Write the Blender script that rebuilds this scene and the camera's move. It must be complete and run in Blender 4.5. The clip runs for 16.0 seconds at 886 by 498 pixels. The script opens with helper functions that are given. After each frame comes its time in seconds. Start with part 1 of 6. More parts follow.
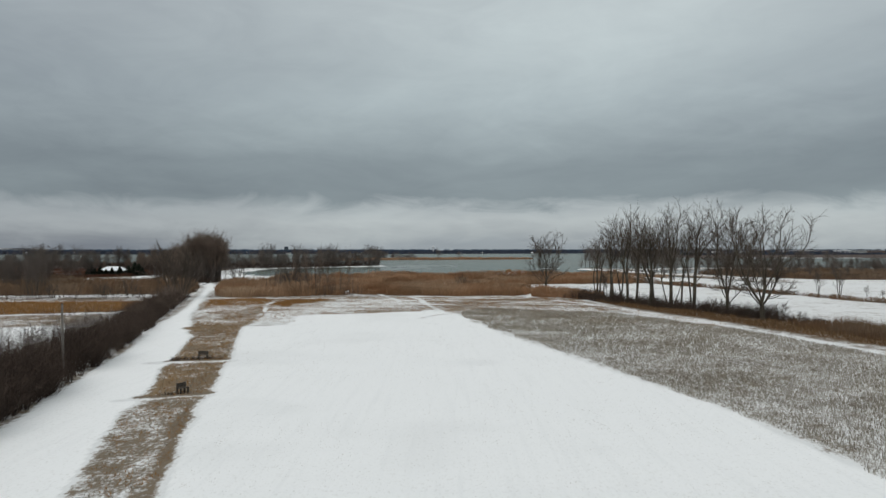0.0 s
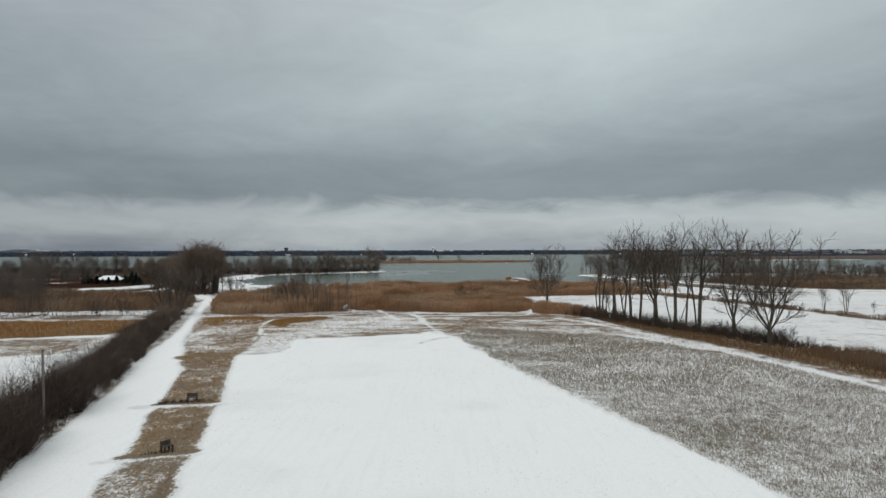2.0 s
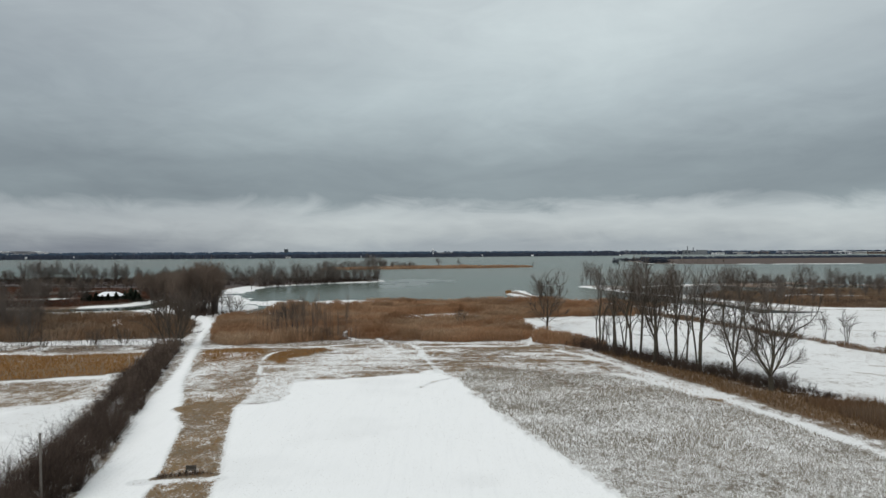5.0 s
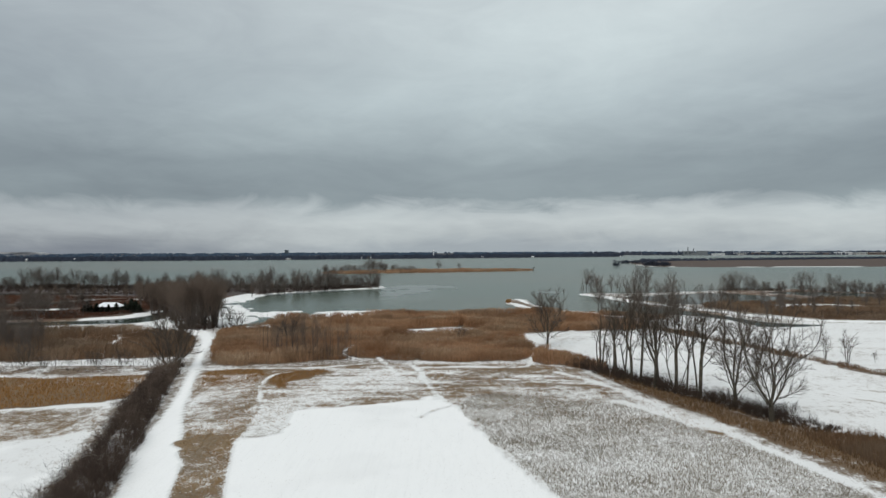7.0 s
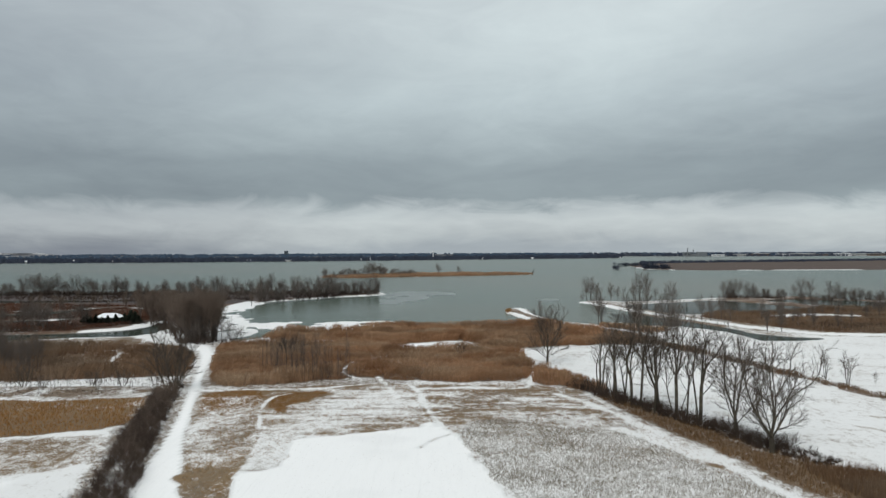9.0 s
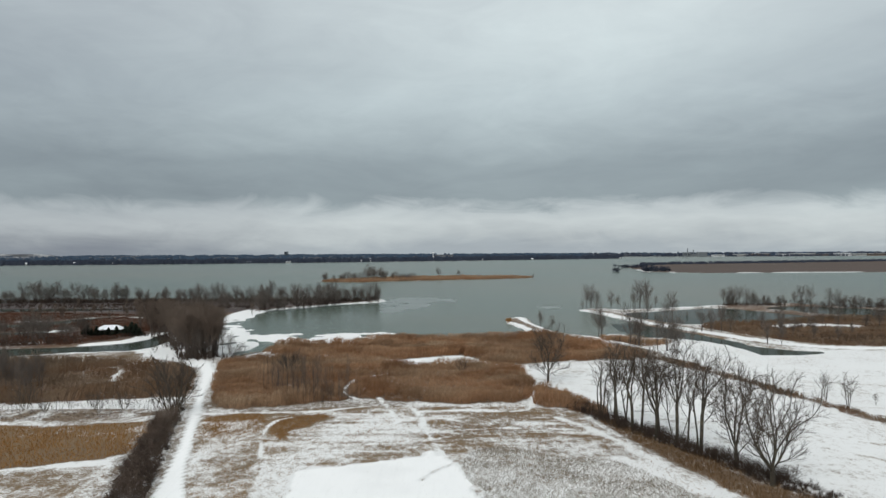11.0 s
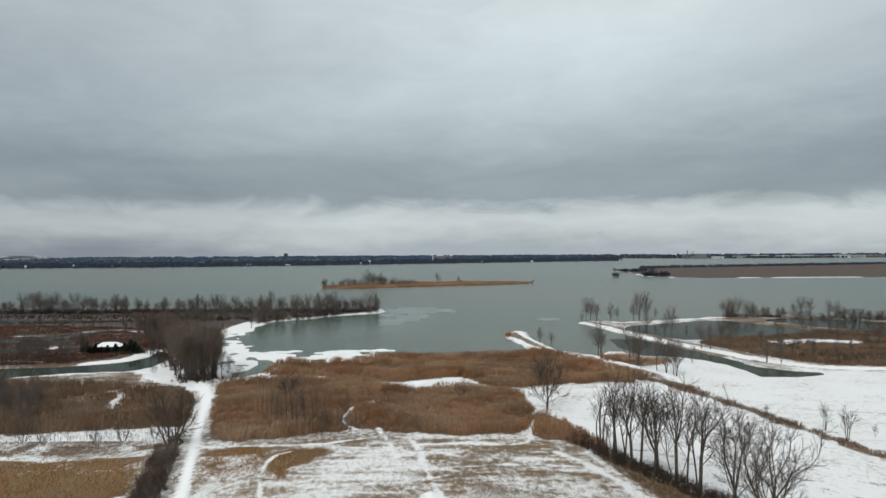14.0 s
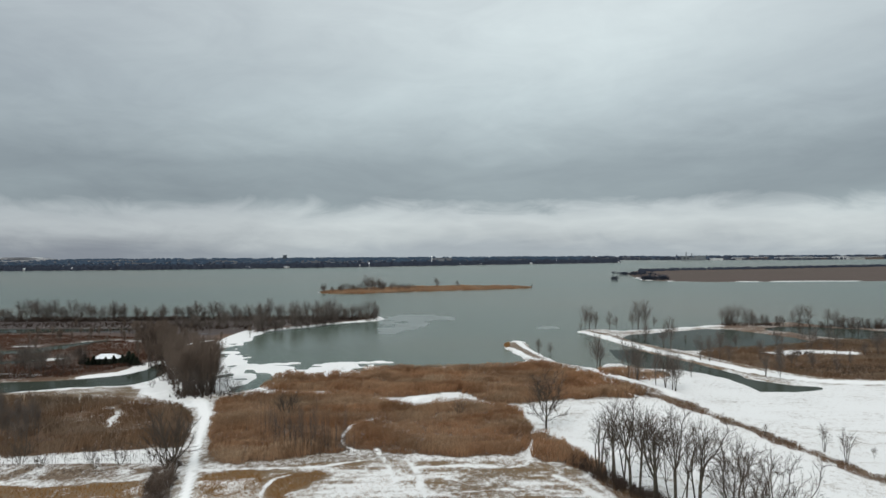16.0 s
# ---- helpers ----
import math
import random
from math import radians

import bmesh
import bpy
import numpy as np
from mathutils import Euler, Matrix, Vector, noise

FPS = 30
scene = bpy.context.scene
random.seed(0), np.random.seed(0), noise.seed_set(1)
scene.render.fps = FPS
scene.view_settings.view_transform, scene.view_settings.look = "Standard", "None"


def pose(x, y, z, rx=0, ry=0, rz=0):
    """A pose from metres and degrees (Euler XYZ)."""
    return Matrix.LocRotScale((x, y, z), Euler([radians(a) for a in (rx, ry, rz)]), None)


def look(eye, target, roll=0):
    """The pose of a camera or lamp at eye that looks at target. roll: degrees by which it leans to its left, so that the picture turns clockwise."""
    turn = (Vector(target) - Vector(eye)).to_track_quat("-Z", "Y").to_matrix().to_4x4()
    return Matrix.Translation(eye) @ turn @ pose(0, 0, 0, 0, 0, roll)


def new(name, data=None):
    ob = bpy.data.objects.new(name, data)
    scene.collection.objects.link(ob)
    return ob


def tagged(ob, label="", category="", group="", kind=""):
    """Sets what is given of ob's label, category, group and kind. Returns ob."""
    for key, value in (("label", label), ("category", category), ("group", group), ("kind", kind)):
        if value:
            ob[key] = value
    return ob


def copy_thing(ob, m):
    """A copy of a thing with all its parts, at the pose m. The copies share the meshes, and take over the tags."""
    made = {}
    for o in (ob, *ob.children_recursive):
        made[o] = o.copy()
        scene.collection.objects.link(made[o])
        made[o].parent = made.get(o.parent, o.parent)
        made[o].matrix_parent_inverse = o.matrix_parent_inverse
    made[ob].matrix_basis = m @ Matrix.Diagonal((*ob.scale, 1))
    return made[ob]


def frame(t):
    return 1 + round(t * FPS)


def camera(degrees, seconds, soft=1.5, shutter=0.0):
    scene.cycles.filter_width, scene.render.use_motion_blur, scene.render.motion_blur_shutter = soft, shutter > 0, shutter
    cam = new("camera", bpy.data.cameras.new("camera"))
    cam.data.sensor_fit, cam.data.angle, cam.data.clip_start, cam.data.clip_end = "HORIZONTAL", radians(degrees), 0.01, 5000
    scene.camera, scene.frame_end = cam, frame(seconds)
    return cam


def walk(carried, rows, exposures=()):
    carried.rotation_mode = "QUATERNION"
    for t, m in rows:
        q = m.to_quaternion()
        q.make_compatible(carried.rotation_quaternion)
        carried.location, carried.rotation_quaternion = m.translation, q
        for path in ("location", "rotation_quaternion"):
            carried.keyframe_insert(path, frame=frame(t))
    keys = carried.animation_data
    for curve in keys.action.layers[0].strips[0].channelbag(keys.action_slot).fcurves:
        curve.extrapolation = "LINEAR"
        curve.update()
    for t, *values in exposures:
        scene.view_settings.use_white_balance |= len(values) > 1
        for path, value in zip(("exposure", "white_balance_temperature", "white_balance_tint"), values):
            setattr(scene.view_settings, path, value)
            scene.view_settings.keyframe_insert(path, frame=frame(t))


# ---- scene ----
cam = camera(67.0, 16.0, 1.5)
EXPOSURES = [(0.0, -0.29), (3.5, -0.18), (9.0, -0.04), (16.0, 0.05)]
PATH = [
    (0, (0.945, 1.442, 10.24), (0.945, 3.442, 10.246), -0.0),
    (0.5, (0.941, 2.159, 10.975), (0.941, 4.159, 10.982), -0.1),
    (1, (0.979, 2.859, 11.803), (0.979, 4.859, 11.81), -0.1),
    (1.5, (1.021, 3.448, 12.668), (1.021, 5.448, 12.675), -0.1),
    (2, (1.065, 3.957, 13.645), (1.065, 5.957, 13.652), -0.1),
    (2.5, (1.074, 4.217, 14.624), (1.074, 6.217, 14.632), -0.1),
    (3, (1.076, 4.283, 15.683), (1.076, 6.283, 15.69), -0.2),
    (3.5, (1.075, 4.258, 16.766), (1.074, 6.258, 16.774), -0.1),
    (4, (1.101, 4.281, 17.797), (1.101, 6.281, 17.805), -0.1),
    (6.5, (1.116, 4.206, 23.543), (1.115, 6.206, 23.55), -0.3),
    (7, (1.174, 4.332, 24.495), (1.173, 6.332, 24.503), -0.2),
    (7.5, (1.102, 4.35, 25.582), (1.101, 6.35, 25.59), -0.2),
    (8, (1.08, 4.369, 26.708), (1.08, 6.369, 26.716), -0.2),
    (8.5, (1.114, 4.408, 27.804), (1.114, 6.408, 27.813), -0.3),
    (9, (1.167, 4.503, 28.843), (1.167, 6.503, 28.852), -0.2),
    (11.5, (1.015, 4.267, 34.884), (1.015, 6.267, 34.892), -0.3),
    (12, (1.074, 4.365, 35.884), (1.074, 6.365, 35.893), -0.3),
    (12.5, (1.179, 4.521, 36.954), (1.179, 6.521, 36.963), -0.3),
    (13, (1.167, 4.443, 38.144), (1.168, 6.443, 38.154), -0.3),
    (13.5, (1.16, 4.371, 39.379), (1.161, 6.371, 39.389), -0.3),
    (14, (1.201, 4.361, 40.578), (1.202, 6.361, 40.588), -0.3),
    (14.5, (1.222, 4.371, 41.811), (1.224, 6.371, 41.822), -0.3),
    (15, (1.235, 4.327, 43.04), (1.237, 6.327, 43.05), -0.3),
    (15.5, (1.263, 4.386, 44.159), (1.266, 6.386, 44.171), -0.3),
    (16, (1.325, 4.641, 45.04), (1.329, 6.641, 45.053), -0.3),
]
walk(cam, [(t, look(eye, target, roll)) for t, eye, target, roll in PATH], EXPOSURES)

# ---------------------------------------------------------------- world and light
SKY_STRENGTH = 1.0
world = bpy.data.worlds.new("overcast_sky")
world.use_nodes = True
scene.world = world


class Nodes:
    """A short way to write node trees."""

    def __init__(self, tree):
        self.tree = tree
        tree.nodes.clear()

    def add(self, kind, out=0, op="", attribute="", **inputs):
        n = self.tree.nodes.new("ShaderNode" + kind)
        if op:
            n.operation = op
        if attribute:
            n.attribute_name = attribute
        for k, v in inputs.items():
            s = n.inputs[int(k[1:])] if k[1:].isdigit() else n.inputs[k.replace("_", " ")]
            if isinstance(v, bpy.types.NodeSocket):
                self.tree.links.new(v, s)
            else:
                s.default_value = v
        return n.outputs[out] if len(n.outputs) else n

    def math(self, op, a, b=0.0, c=0.0):
        return self.add("Math", op=op, i0=a, i1=b, i2=c)

    def noise(self, vec, scale, detail=4.0, rough=0.55, distort=0.0):
        return self.add("TexNoise", Vector=vec, Scale=scale, Detail=detail, Roughness=rough, Distortion=distort)

    def ramp(self, fac, stops, mode="LINEAR"):
        out = self.add("ValToRGB", Fac=fac)
        r = out.node.color_ramp
        r.interpolation = mode
        while len(r.elements) < len(stops):
            r.elements.new(0.5)
        for e, (p, c) in zip(r.elements, stops):
            e.position = p
            e.color = (*c, 1) if isinstance(c, tuple) else (c, c, c, 1)
        return out

    def mix(self, fac, a, b, blend="MIX"):
        n = self.tree.nodes.new("ShaderNodeMix")
        n.data_type, n.blend_type = "RGBA", blend
        for s, v in ((n.inputs[0], fac), (n.inputs[6], a), (n.inputs[7], b)):
            if isinstance(v, bpy.types.NodeSocket):
                self.tree.links.new(v, s)
            else:
                s.default_value = (*v, 1) if isinstance(v, tuple) and len(v) == 3 else v
        return n.outputs[2]

    def map(self, vec, scale=(1, 1, 1), rot=(0, 0, 0), loc=(0, 0, 0)):
        return self.add("Mapping", Vector=vec, Scale=scale, Rotation=rot, Location=loc)


def overcast():
    """A grey cloud deck: brighter gap over the skyline, a darker belly above it, lighter towards the zenith."""
    w = Nodes(world.node_tree)
    way = w.add("TexCoord")
    split = w.add("SeparateXYZ", Vector=way).node.outputs
    up = split[2]
    # the cloud deck as a flat ceiling, so that its clouds flatten out towards the horizon
    lift = w.math("ADD", w.math("MAXIMUM", up, 0.0), 0.09)
    deck = w.add("CombineXYZ", X=w.math("DIVIDE", split[0], lift), Y=w.math("DIVIDE", split[1], lift), Z=0.0)
    broad = w.noise(w.map(deck, (0.34, 0.20, 1), (0, 0, 0.5), (3.1, 1.7, 0)), 1.0, 5, 0.52, 0.4)
    fine = w.noise(w.map(deck, (0.8, 0.55, 1), (0, 0, -0.35), (0.4, 7.0, 2)), 1.0, 6, 0.55, 0.6)
    low = w.noise(w.map(way, (9, 9, 26)), 1.0, 7, 0.6, 0.9)
    rough_edge = w.math("MULTIPLY", w.math("SUBTRACT", low, 0.5), 0.050)
    height = w.math("ADD", up, w.math("ADD", rough_edge, w.math("MULTIPLY", w.math("SUBTRACT", broad, 0.5), 0.05)))
    base = w.ramp(height, [(0.0, (0.400, 0.452, 0.488)), (0.02, (0.500, 0.552, 0.572)), (0.044, (0.575, 0.630, 0.645)), (0.060, (0.520, 0.577, 0.598)),
                           (0.078, (0.300, 0.357, 0.385)), (0.128, (0.304, 0.360, 0.388)), (0.22, (0.475, 0.550, 0.580)), (0.32, (0.590, 0.665, 0.690)),
                           (0.55, (0.772, 0.840, 0.856)), (1.0, (1.013, 1.080, 1.095))])
    swing = w.math("ADD", w.math("MULTIPLY", w.math("SUBTRACT", broad, 0.5), 0.72), w.math("MULTIPLY", w.math("SUBTRACT", fine, 0.5), 0.42))
    swing = w.math("MULTIPLY", swing, w.add("MapRange", Value=up, i1=0.0, i2=0.16, i3=0.4, i4=1.0))
    off = w.math("ADD", split[0], -0.05)
    bow = w.math("SUBTRACT", 0.06, w.math("MINIMUM", w.math("MULTIPLY", off, off), 0.25))
    swing = w.math("ADD", swing, w.math("MULTIPLY", bow, w.add("MapRange", Value=up, i1=0.07, i2=0.16, i3=0.0, i4=1.0)))
    # thin bright rents that run down to the skyline
    wisp = w.noise(w.map(way, (5.0, 5.0, 16.0), (0, 0.5, 0)), 1.0, 6, 0.62, 1.2)
    swing = w.math("ADD", swing, w.math("MULTIPLY", w.math("SUBTRACT", wisp, 0.5), 0.22))
    west = w.math("MULTIPLY", w.add("MapRange", Value=split[0], i1=-0.1, i2=-0.45, i3=0.0, i4=0.36), w.add("MapRange", Value=height, i1=0.11, i2=0.015, i3=0.0, i4=1.0))
    swing = w.math("SUBTRACT", swing, west)
    clouds = w.mix(1.0, base, w.add("CombineColor", Red=w.math("ADD", swing, 1.0), Green=w.math("ADD", swing, 1.0), Blue=w.math("ADD", w.math("MULTIPLY", swing, 0.9), 1.0)), "MULTIPLY")
    above = w.add("TexSky")
    nishita = above.node
    nishita.sky_type, nishita.sun_disc, nishita.sun_elevation, nishita.sun_rotation = "NISHITA", False, radians(45), radians(209)
    a = w.add("Background", Color=clouds, Strength=SKY_STRENGTH)
    b = w.add("Background", Color=above, Strength=0.06)
    both = w.add("MixShader", i0=0.06, i1=a, i2=b)
    w.add("OutputWorld", Surface=both)


overcast()
sun = new("sun", bpy.data.lights.new("sun", "SUN"))
sun.data.energy, sun.data.angle, sun.data.color = 1.25, radians(25), (1.0, 0.97, 0.93)
sun.matrix_world = look((0, 0, 0), (0.35, 0.62, -0.72))


# ---------------------------------------------------------------- materials
def material(name):
    m = bpy.data.materials.new(name)
    m.use_nodes = True
    return m, Nodes(m.node_tree)


def finish(n, color, rough=0.9, bump=None, strength=0.3, distance=0.05, spec=0.2, **more):
    args = dict(Base_Color=color, Roughness=rough, Specular_IOR_Level=spec, **more)
    if bump is not None:
        args["Normal"] = n.add("Bump", Strength=strength, Distance=distance, Height=bump)
    n.add("OutputMaterial", Surface=n.add("BsdfPrincipled", **args))


def ground_material():
    m, n = material("snowy_ground")
    pos = n.add("NewGeometry")
    snow, gold, rust, shade = (n.add("Attribute", out=2, attribute=k) for k in ("snow", "gold", "rust", "dim"))
    rows = n.map(pos, (1.0, 0.7, 1.0), (0, 0, 0.28))
    fine = n.noise(rows, 4.2, 6, 0.68)
    mid = n.noise(n.map(pos, (1.0, 0.7, 1)), 0.85, 5, 0.62)
    wide = n.noise(pos, 0.06, 4, 0.55)
    mess = n.math("ADD", n.math("MULTIPLY", fine, 0.52), n.math("ADD", n.math("MULTIPLY", mid, 0.36), n.math("MULTIPLY", wide, 0.12)))
    # spread the summed noise evenly over 0 to 1, so that the snow value is a share of the ground
    even = n.add("MapRange", Value=mess, i1=0.34, i2=0.66, i3=0.0, i4=1.0)
    cover = n.add("MapRange", Value=n.math("SUBTRACT", snow, even), i1=-0.17, i2=0.19, i3=0.0, i4=1.0)
    straw = n.mix(gold, n.ramp(fine, [(0.25, (0.120, 0.106, 0.082)), (0.75, (0.265, 0.232, 0.182))]), n.ramp(fine, [(0.25, (0.16, 0.095, 0.040)), (0.75, (0.36, 0.235, 0.105))]))
    earth = n.mix(rust, straw, n.ramp(fine, [(0.25, (0.065, 0.032, 0.018)), (0.75, (0.165, 0.085, 0.045))]))
    earth = n.mix(n.math("MULTIPLY", wide, 0.5), earth, (0.12, 0.095, 0.07))
    # dimness of far woods and scrub, painted into the earth as dark blue-grey
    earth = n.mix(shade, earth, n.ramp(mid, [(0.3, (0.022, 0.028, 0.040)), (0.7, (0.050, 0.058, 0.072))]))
    region = n.noise(n.map(pos, (0.5, 1.0, 1)), 0.012, 5, 0.6)
    earth = n.mix(n.add("MapRange", Value=region, i1=0.42, i2=0.68, i3=0.0, i4=0.55), earth, (0.07, 0.052, 0.04))
    white = n.mix(n.math("MULTIPLY", mid, 0.5), n.ramp(fine, [(0.3, (0.765, 0.762, 0.748)), (0.7, (0.865, 0.858, 0.838))]), (0.82, 0.816, 0.80))
    white = n.mix(n.add("MapRange", Value=wide, i1=0.45, i2=0.75, i3=0.0, i4=0.35), white, (0.755, 0.76, 0.755))
    # deep snow stays cleaner than a thin crust
    white = n.mix(n.add("MapRange", Value=snow, i1=0.92, i2=1.06, i3=0.0, i4=1.0), n.mix(0.5, white, (0.71, 0.715, 0.71)), n.mix(0.65, white, (0.92, 0.92, 0.91)))
    specks = n.noise(n.map(pos, (1.0, 0.6, 1)), 7.0, 3, 0.6)
    white = n.mix(n.add("MapRange", Value=specks, i1=0.56, i2=0.74, i3=0.0, i4=0.5), white, (0.60, 0.585, 0.55))
    drill = n.noise(n.map(pos, (2.2, 0.10, 1), (0, 0, 0.05)), 1.0, 4, 0.6)
    white = n.mix(n.add("MapRange", Value=drill, i1=0.5, i2=0.75, i3=0.0, i4=0.22), white, (0.69, 0.695, 0.69))
    finish(n, n.mix(cover, earth, white), 0.85, n.math("ADD", n.math("MULTIPLY", cover, 0.6), fine), 0.35, 0.08)
    return m


def plant_material(name, dark, light, rough=0.9, scale=2.0, vary=0.5, other=None):
    """Dry stalks: every island takes its own shade, with a slow drift over the ground."""
    m, n = material(name)
    geo = n.add("NewGeometry", out=8)
    pos = geo.node.outputs[0]
    drift = n.noise(pos, 0.09, 4, 0.6)
    grain = n.noise(pos, scale, 3, 0.6)
    f = n.math("ADD", n.math("MULTIPLY", geo, vary), n.math("MULTIPLY", n.math("ADD", drift, grain), 0.62 - 0.5 * vary))
    col = n.ramp(f, [(0.25, dark), (0.95, light)])
    if other:
        tract = n.noise(n.map(pos, (0.6, 1.3, 1)), 0.05, 4, 0.6, 0.6)
        col = n.mix(n.add("MapRange", Value=tract, i1=0.4, i2=0.66, i3=0.0, i4=1.0), col, n.ramp(f, [(0.25, other[0]), (0.95, other[1])]))
    finish(n, col, rough, spec=0.1)
    return m


def bark_material(name, dark, light, lichen=0.0):
    m, n = material(name)
    pos = n.add("TexCoord", out=3)
    ridges = n.noise(n.map(pos, (9, 9, 1.6)), 1.4, 6, 0.65)
    blotch = n.noise(pos, 0.7, 4, 0.6)
    col = n.ramp(n.math("ADD", n.math("MULTIPLY", ridges, 0.6), n.math("MULTIPLY", blotch, 0.4)), [(0.3, dark), (0.72, light)])
    if lichen:
        col = n.mix(n.add("MapRange", Value=blotch, i1=0.52, i2=0.7, i3=0.0, i4=lichen), col, (0.25, 0.225, 0.15))
    finish(n, col, 0.93, ridges, 0.5, 0.03)
    return m


def water_material():
    m, n = material("lake_water")
    pos = n.add("NewGeometry")
    swell = n.noise(n.map(pos, (0.7, 1.0, 1)), 0.8, 5, 0.65)
    silt = n.noise(n.map(pos, (0.35, 0.6, 1), (0, 0, 0.15)), 0.004, 3, 0.5, 0.3)
    col = n.ramp(silt, [(0.3, (0.056, 0.096, 0.077)), (0.48, (0.075, 0.101, 0.078)), (0.68, (0.108, 0.109, 0.080))])
    # sheltered, nearly calm water in the western bay
    near = n.add("VectorMath", out=1, op="DISTANCE", i0=n.map(pos, (1.0, 0.62, 0.0)), i1=(-72, 250, 0))
    calm = n.add("MapRange", Value=near, i1=78.0, i2=36.0, i3=0.0, i4=1.0)
    rough_w = n.math("SUBTRACT", 0.26, n.math("MULTIPLY", calm, 0.07))
    finish(n, col, rough_w, n.math("MULTIPLY", swell, n.math("SUBTRACT", 1.0, n.math("MULTIPLY", calm, 0.72))), 0.7, 0.25, spec=0.30, IOR=1.33)
    return m


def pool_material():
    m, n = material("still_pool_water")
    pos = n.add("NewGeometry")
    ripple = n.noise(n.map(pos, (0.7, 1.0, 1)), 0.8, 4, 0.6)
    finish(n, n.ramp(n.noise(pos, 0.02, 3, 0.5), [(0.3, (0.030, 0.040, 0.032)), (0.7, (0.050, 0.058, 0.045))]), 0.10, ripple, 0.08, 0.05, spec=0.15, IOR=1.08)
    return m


def ice_material():
    m, n = material("thin_grey_ice")
    pos = n.add("NewGeometry")
    cracks = n.noise(n.map(pos, (0.3, 0.8, 1)), 0.16, 7, 0.7, 0.9)
    finish(n, n.ramp(cracks, [(0.35, (0.095, 0.118, 0.108)), (0.7, (0.225, 0.255, 0.245))]), 0.35, cracks, 0.1, 0.02, spec=0.4)
    return m


def plain_material(name, dark, light, scale=1.5, rough=0.8, metal=0.0):
    m, n = material(name)
    pos = n.add("TexCoord", out=3)
    a, b = n.noise(pos, scale, 5, 0.6), n.noise(pos, scale * 9, 3, 0.6)
    f = n.math("ADD", n.math("MULTIPLY", a, 0.65), n.math("MULTIPLY", b, 0.35))
    finish(n, n.ramp(f, [(0.3, dark), (0.7, light)]), rough, b, 0.2, 0.02, Metallic=metal)
    return m


GROUND = ground_material()
REED = plant_material("rust_brown_reed", (0.100, 0.052, 0.027), (0.395, 0.208, 0.108), vary=0.36, other=((0.115, 0.075, 0.046), (0.43, 0.29, 0.182)))
REED_PALE = plant_material("buff_reed_plume", (0.125, 0.069, 0.039), (0.435, 0.248, 0.140), vary=0.36, other=((0.14, 0.10, 0.067), (0.49, 0.36, 0.24)))
RED_REED = plant_material("dark_red_sedge", (0.034, 0.017, 0.011), (0.135, 0.062, 0.038), vary=0.28)
DULL_REED = plant_material("dull_windblown_reed", (0.055, 0.033, 0.020), (0.235, 0.143, 0.084), vary=0.25, other=((0.075, 0.055, 0.040), (0.29, 0.215, 0.150)))
GOLD = plant_material("golden_dry_grass", (0.14, 0.066, 0.022), (0.40, 0.222, 0.086))
TAWNY = plant_material("tawny_rank_grass", (0.060, 0.036, 0.020), (0.25, 0.155, 0.08))
STUBBLE = plant_material("grey_straw_stubble", (0.120, 0.104, 0.080), (0.34, 0.30, 0.235), scale=4.0)
BRUSH = plant_material("dark_brush_twigs", (0.020, 0.015, 0.013), (0.105, 0.076, 0.060))
BARK = bark_material("grey_brown_bark", (0.026, 0.022, 0.018), (0.115, 0.098, 0.075), 0.55)
TWIG = bark_material("brown_twig_bark", (0.048, 0.039, 0.032), (0.135, 0.108, 0.086))
FAR_BARK = bark_material("dull_brown_bark", (0.050, 0.042, 0.037), (0.140, 0.114, 0.097))
FAR_TWIG = bark_material("grey_brown_far_twig", (0.080, 0.067, 0.059), (0.185, 0.154, 0.132))
COPSE_TWIG = bark_material("brown_copse_twig", (0.092, 0.069, 0.056), (0.22, 0.167, 0.130))
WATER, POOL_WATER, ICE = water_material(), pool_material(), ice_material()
WOOD = plain_material("weathered_grey_wood", (0.030, 0.026, 0.022), (0.105, 0.090, 0.075), 3.0)
POLE_WOOD = plain_material("pale_grey_pole_wood", (0.10, 0.09, 0.08), (0.26, 0.235, 0.21), 2.0)
SNOW = plain_material("clean_snow", (0.76, 0.785, 0.81), (0.86, 0.87, 0.88), 1.2, 0.85)
SIDING = plain_material("dark_stained_siding", (0.022, 0.020, 0.018), (0.060, 0.052, 0.046), 2.0)
EVERGREEN = plant_material("dark_cedar_leaves", (0.010, 0.014, 0.010), (0.040, 0.050, 0.034))
CONCRETE = plain_material("pale_concrete", (0.34, 0.34, 0.33), (0.52, 0.51, 0.49), 0.05)
# Power station walls: distance haze is put into this muted blue-grey.
HAZY_WALL = plain_material("haze_grey_concrete", (0.13, 0.145, 0.16), (0.23, 0.245, 0.255), 0.05)
DARK_WALL = plain_material("slate_blue_cladding", (0.055, 0.075, 0.09), (0.12, 0.145, 0.165), 0.05)
BRICK = plain_material("dull_red_brick", (0.12, 0.085, 0.07), (0.22, 0.16, 0.13), 0.05)
WHITE_PAINT = plain_material("white_paint", (0.62, 0.63, 0.64), (0.82, 0.82, 0.82), 0.1)
# Blue distance haze is mixed into the base colour of these bare woods.
FAR_WOOD = plant_material("haze_blue_bare_woods", (0.026, 0.033, 0.050), (0.062, 0.072, 0.098), scale=0.02)
# A bluer wood for the farthest trees, with stronger haze painted in.
BLUE_WOOD = plant_material("haze_blue_far_woods", (0.030, 0.050, 0.082), (0.062, 0.092, 0.130), scale=0.02)
GLASS_DARK = plain_material("dark_window_glass", (0.02, 0.025, 0.03), (0.05, 0.06, 0.07), 0.5, 0.15)


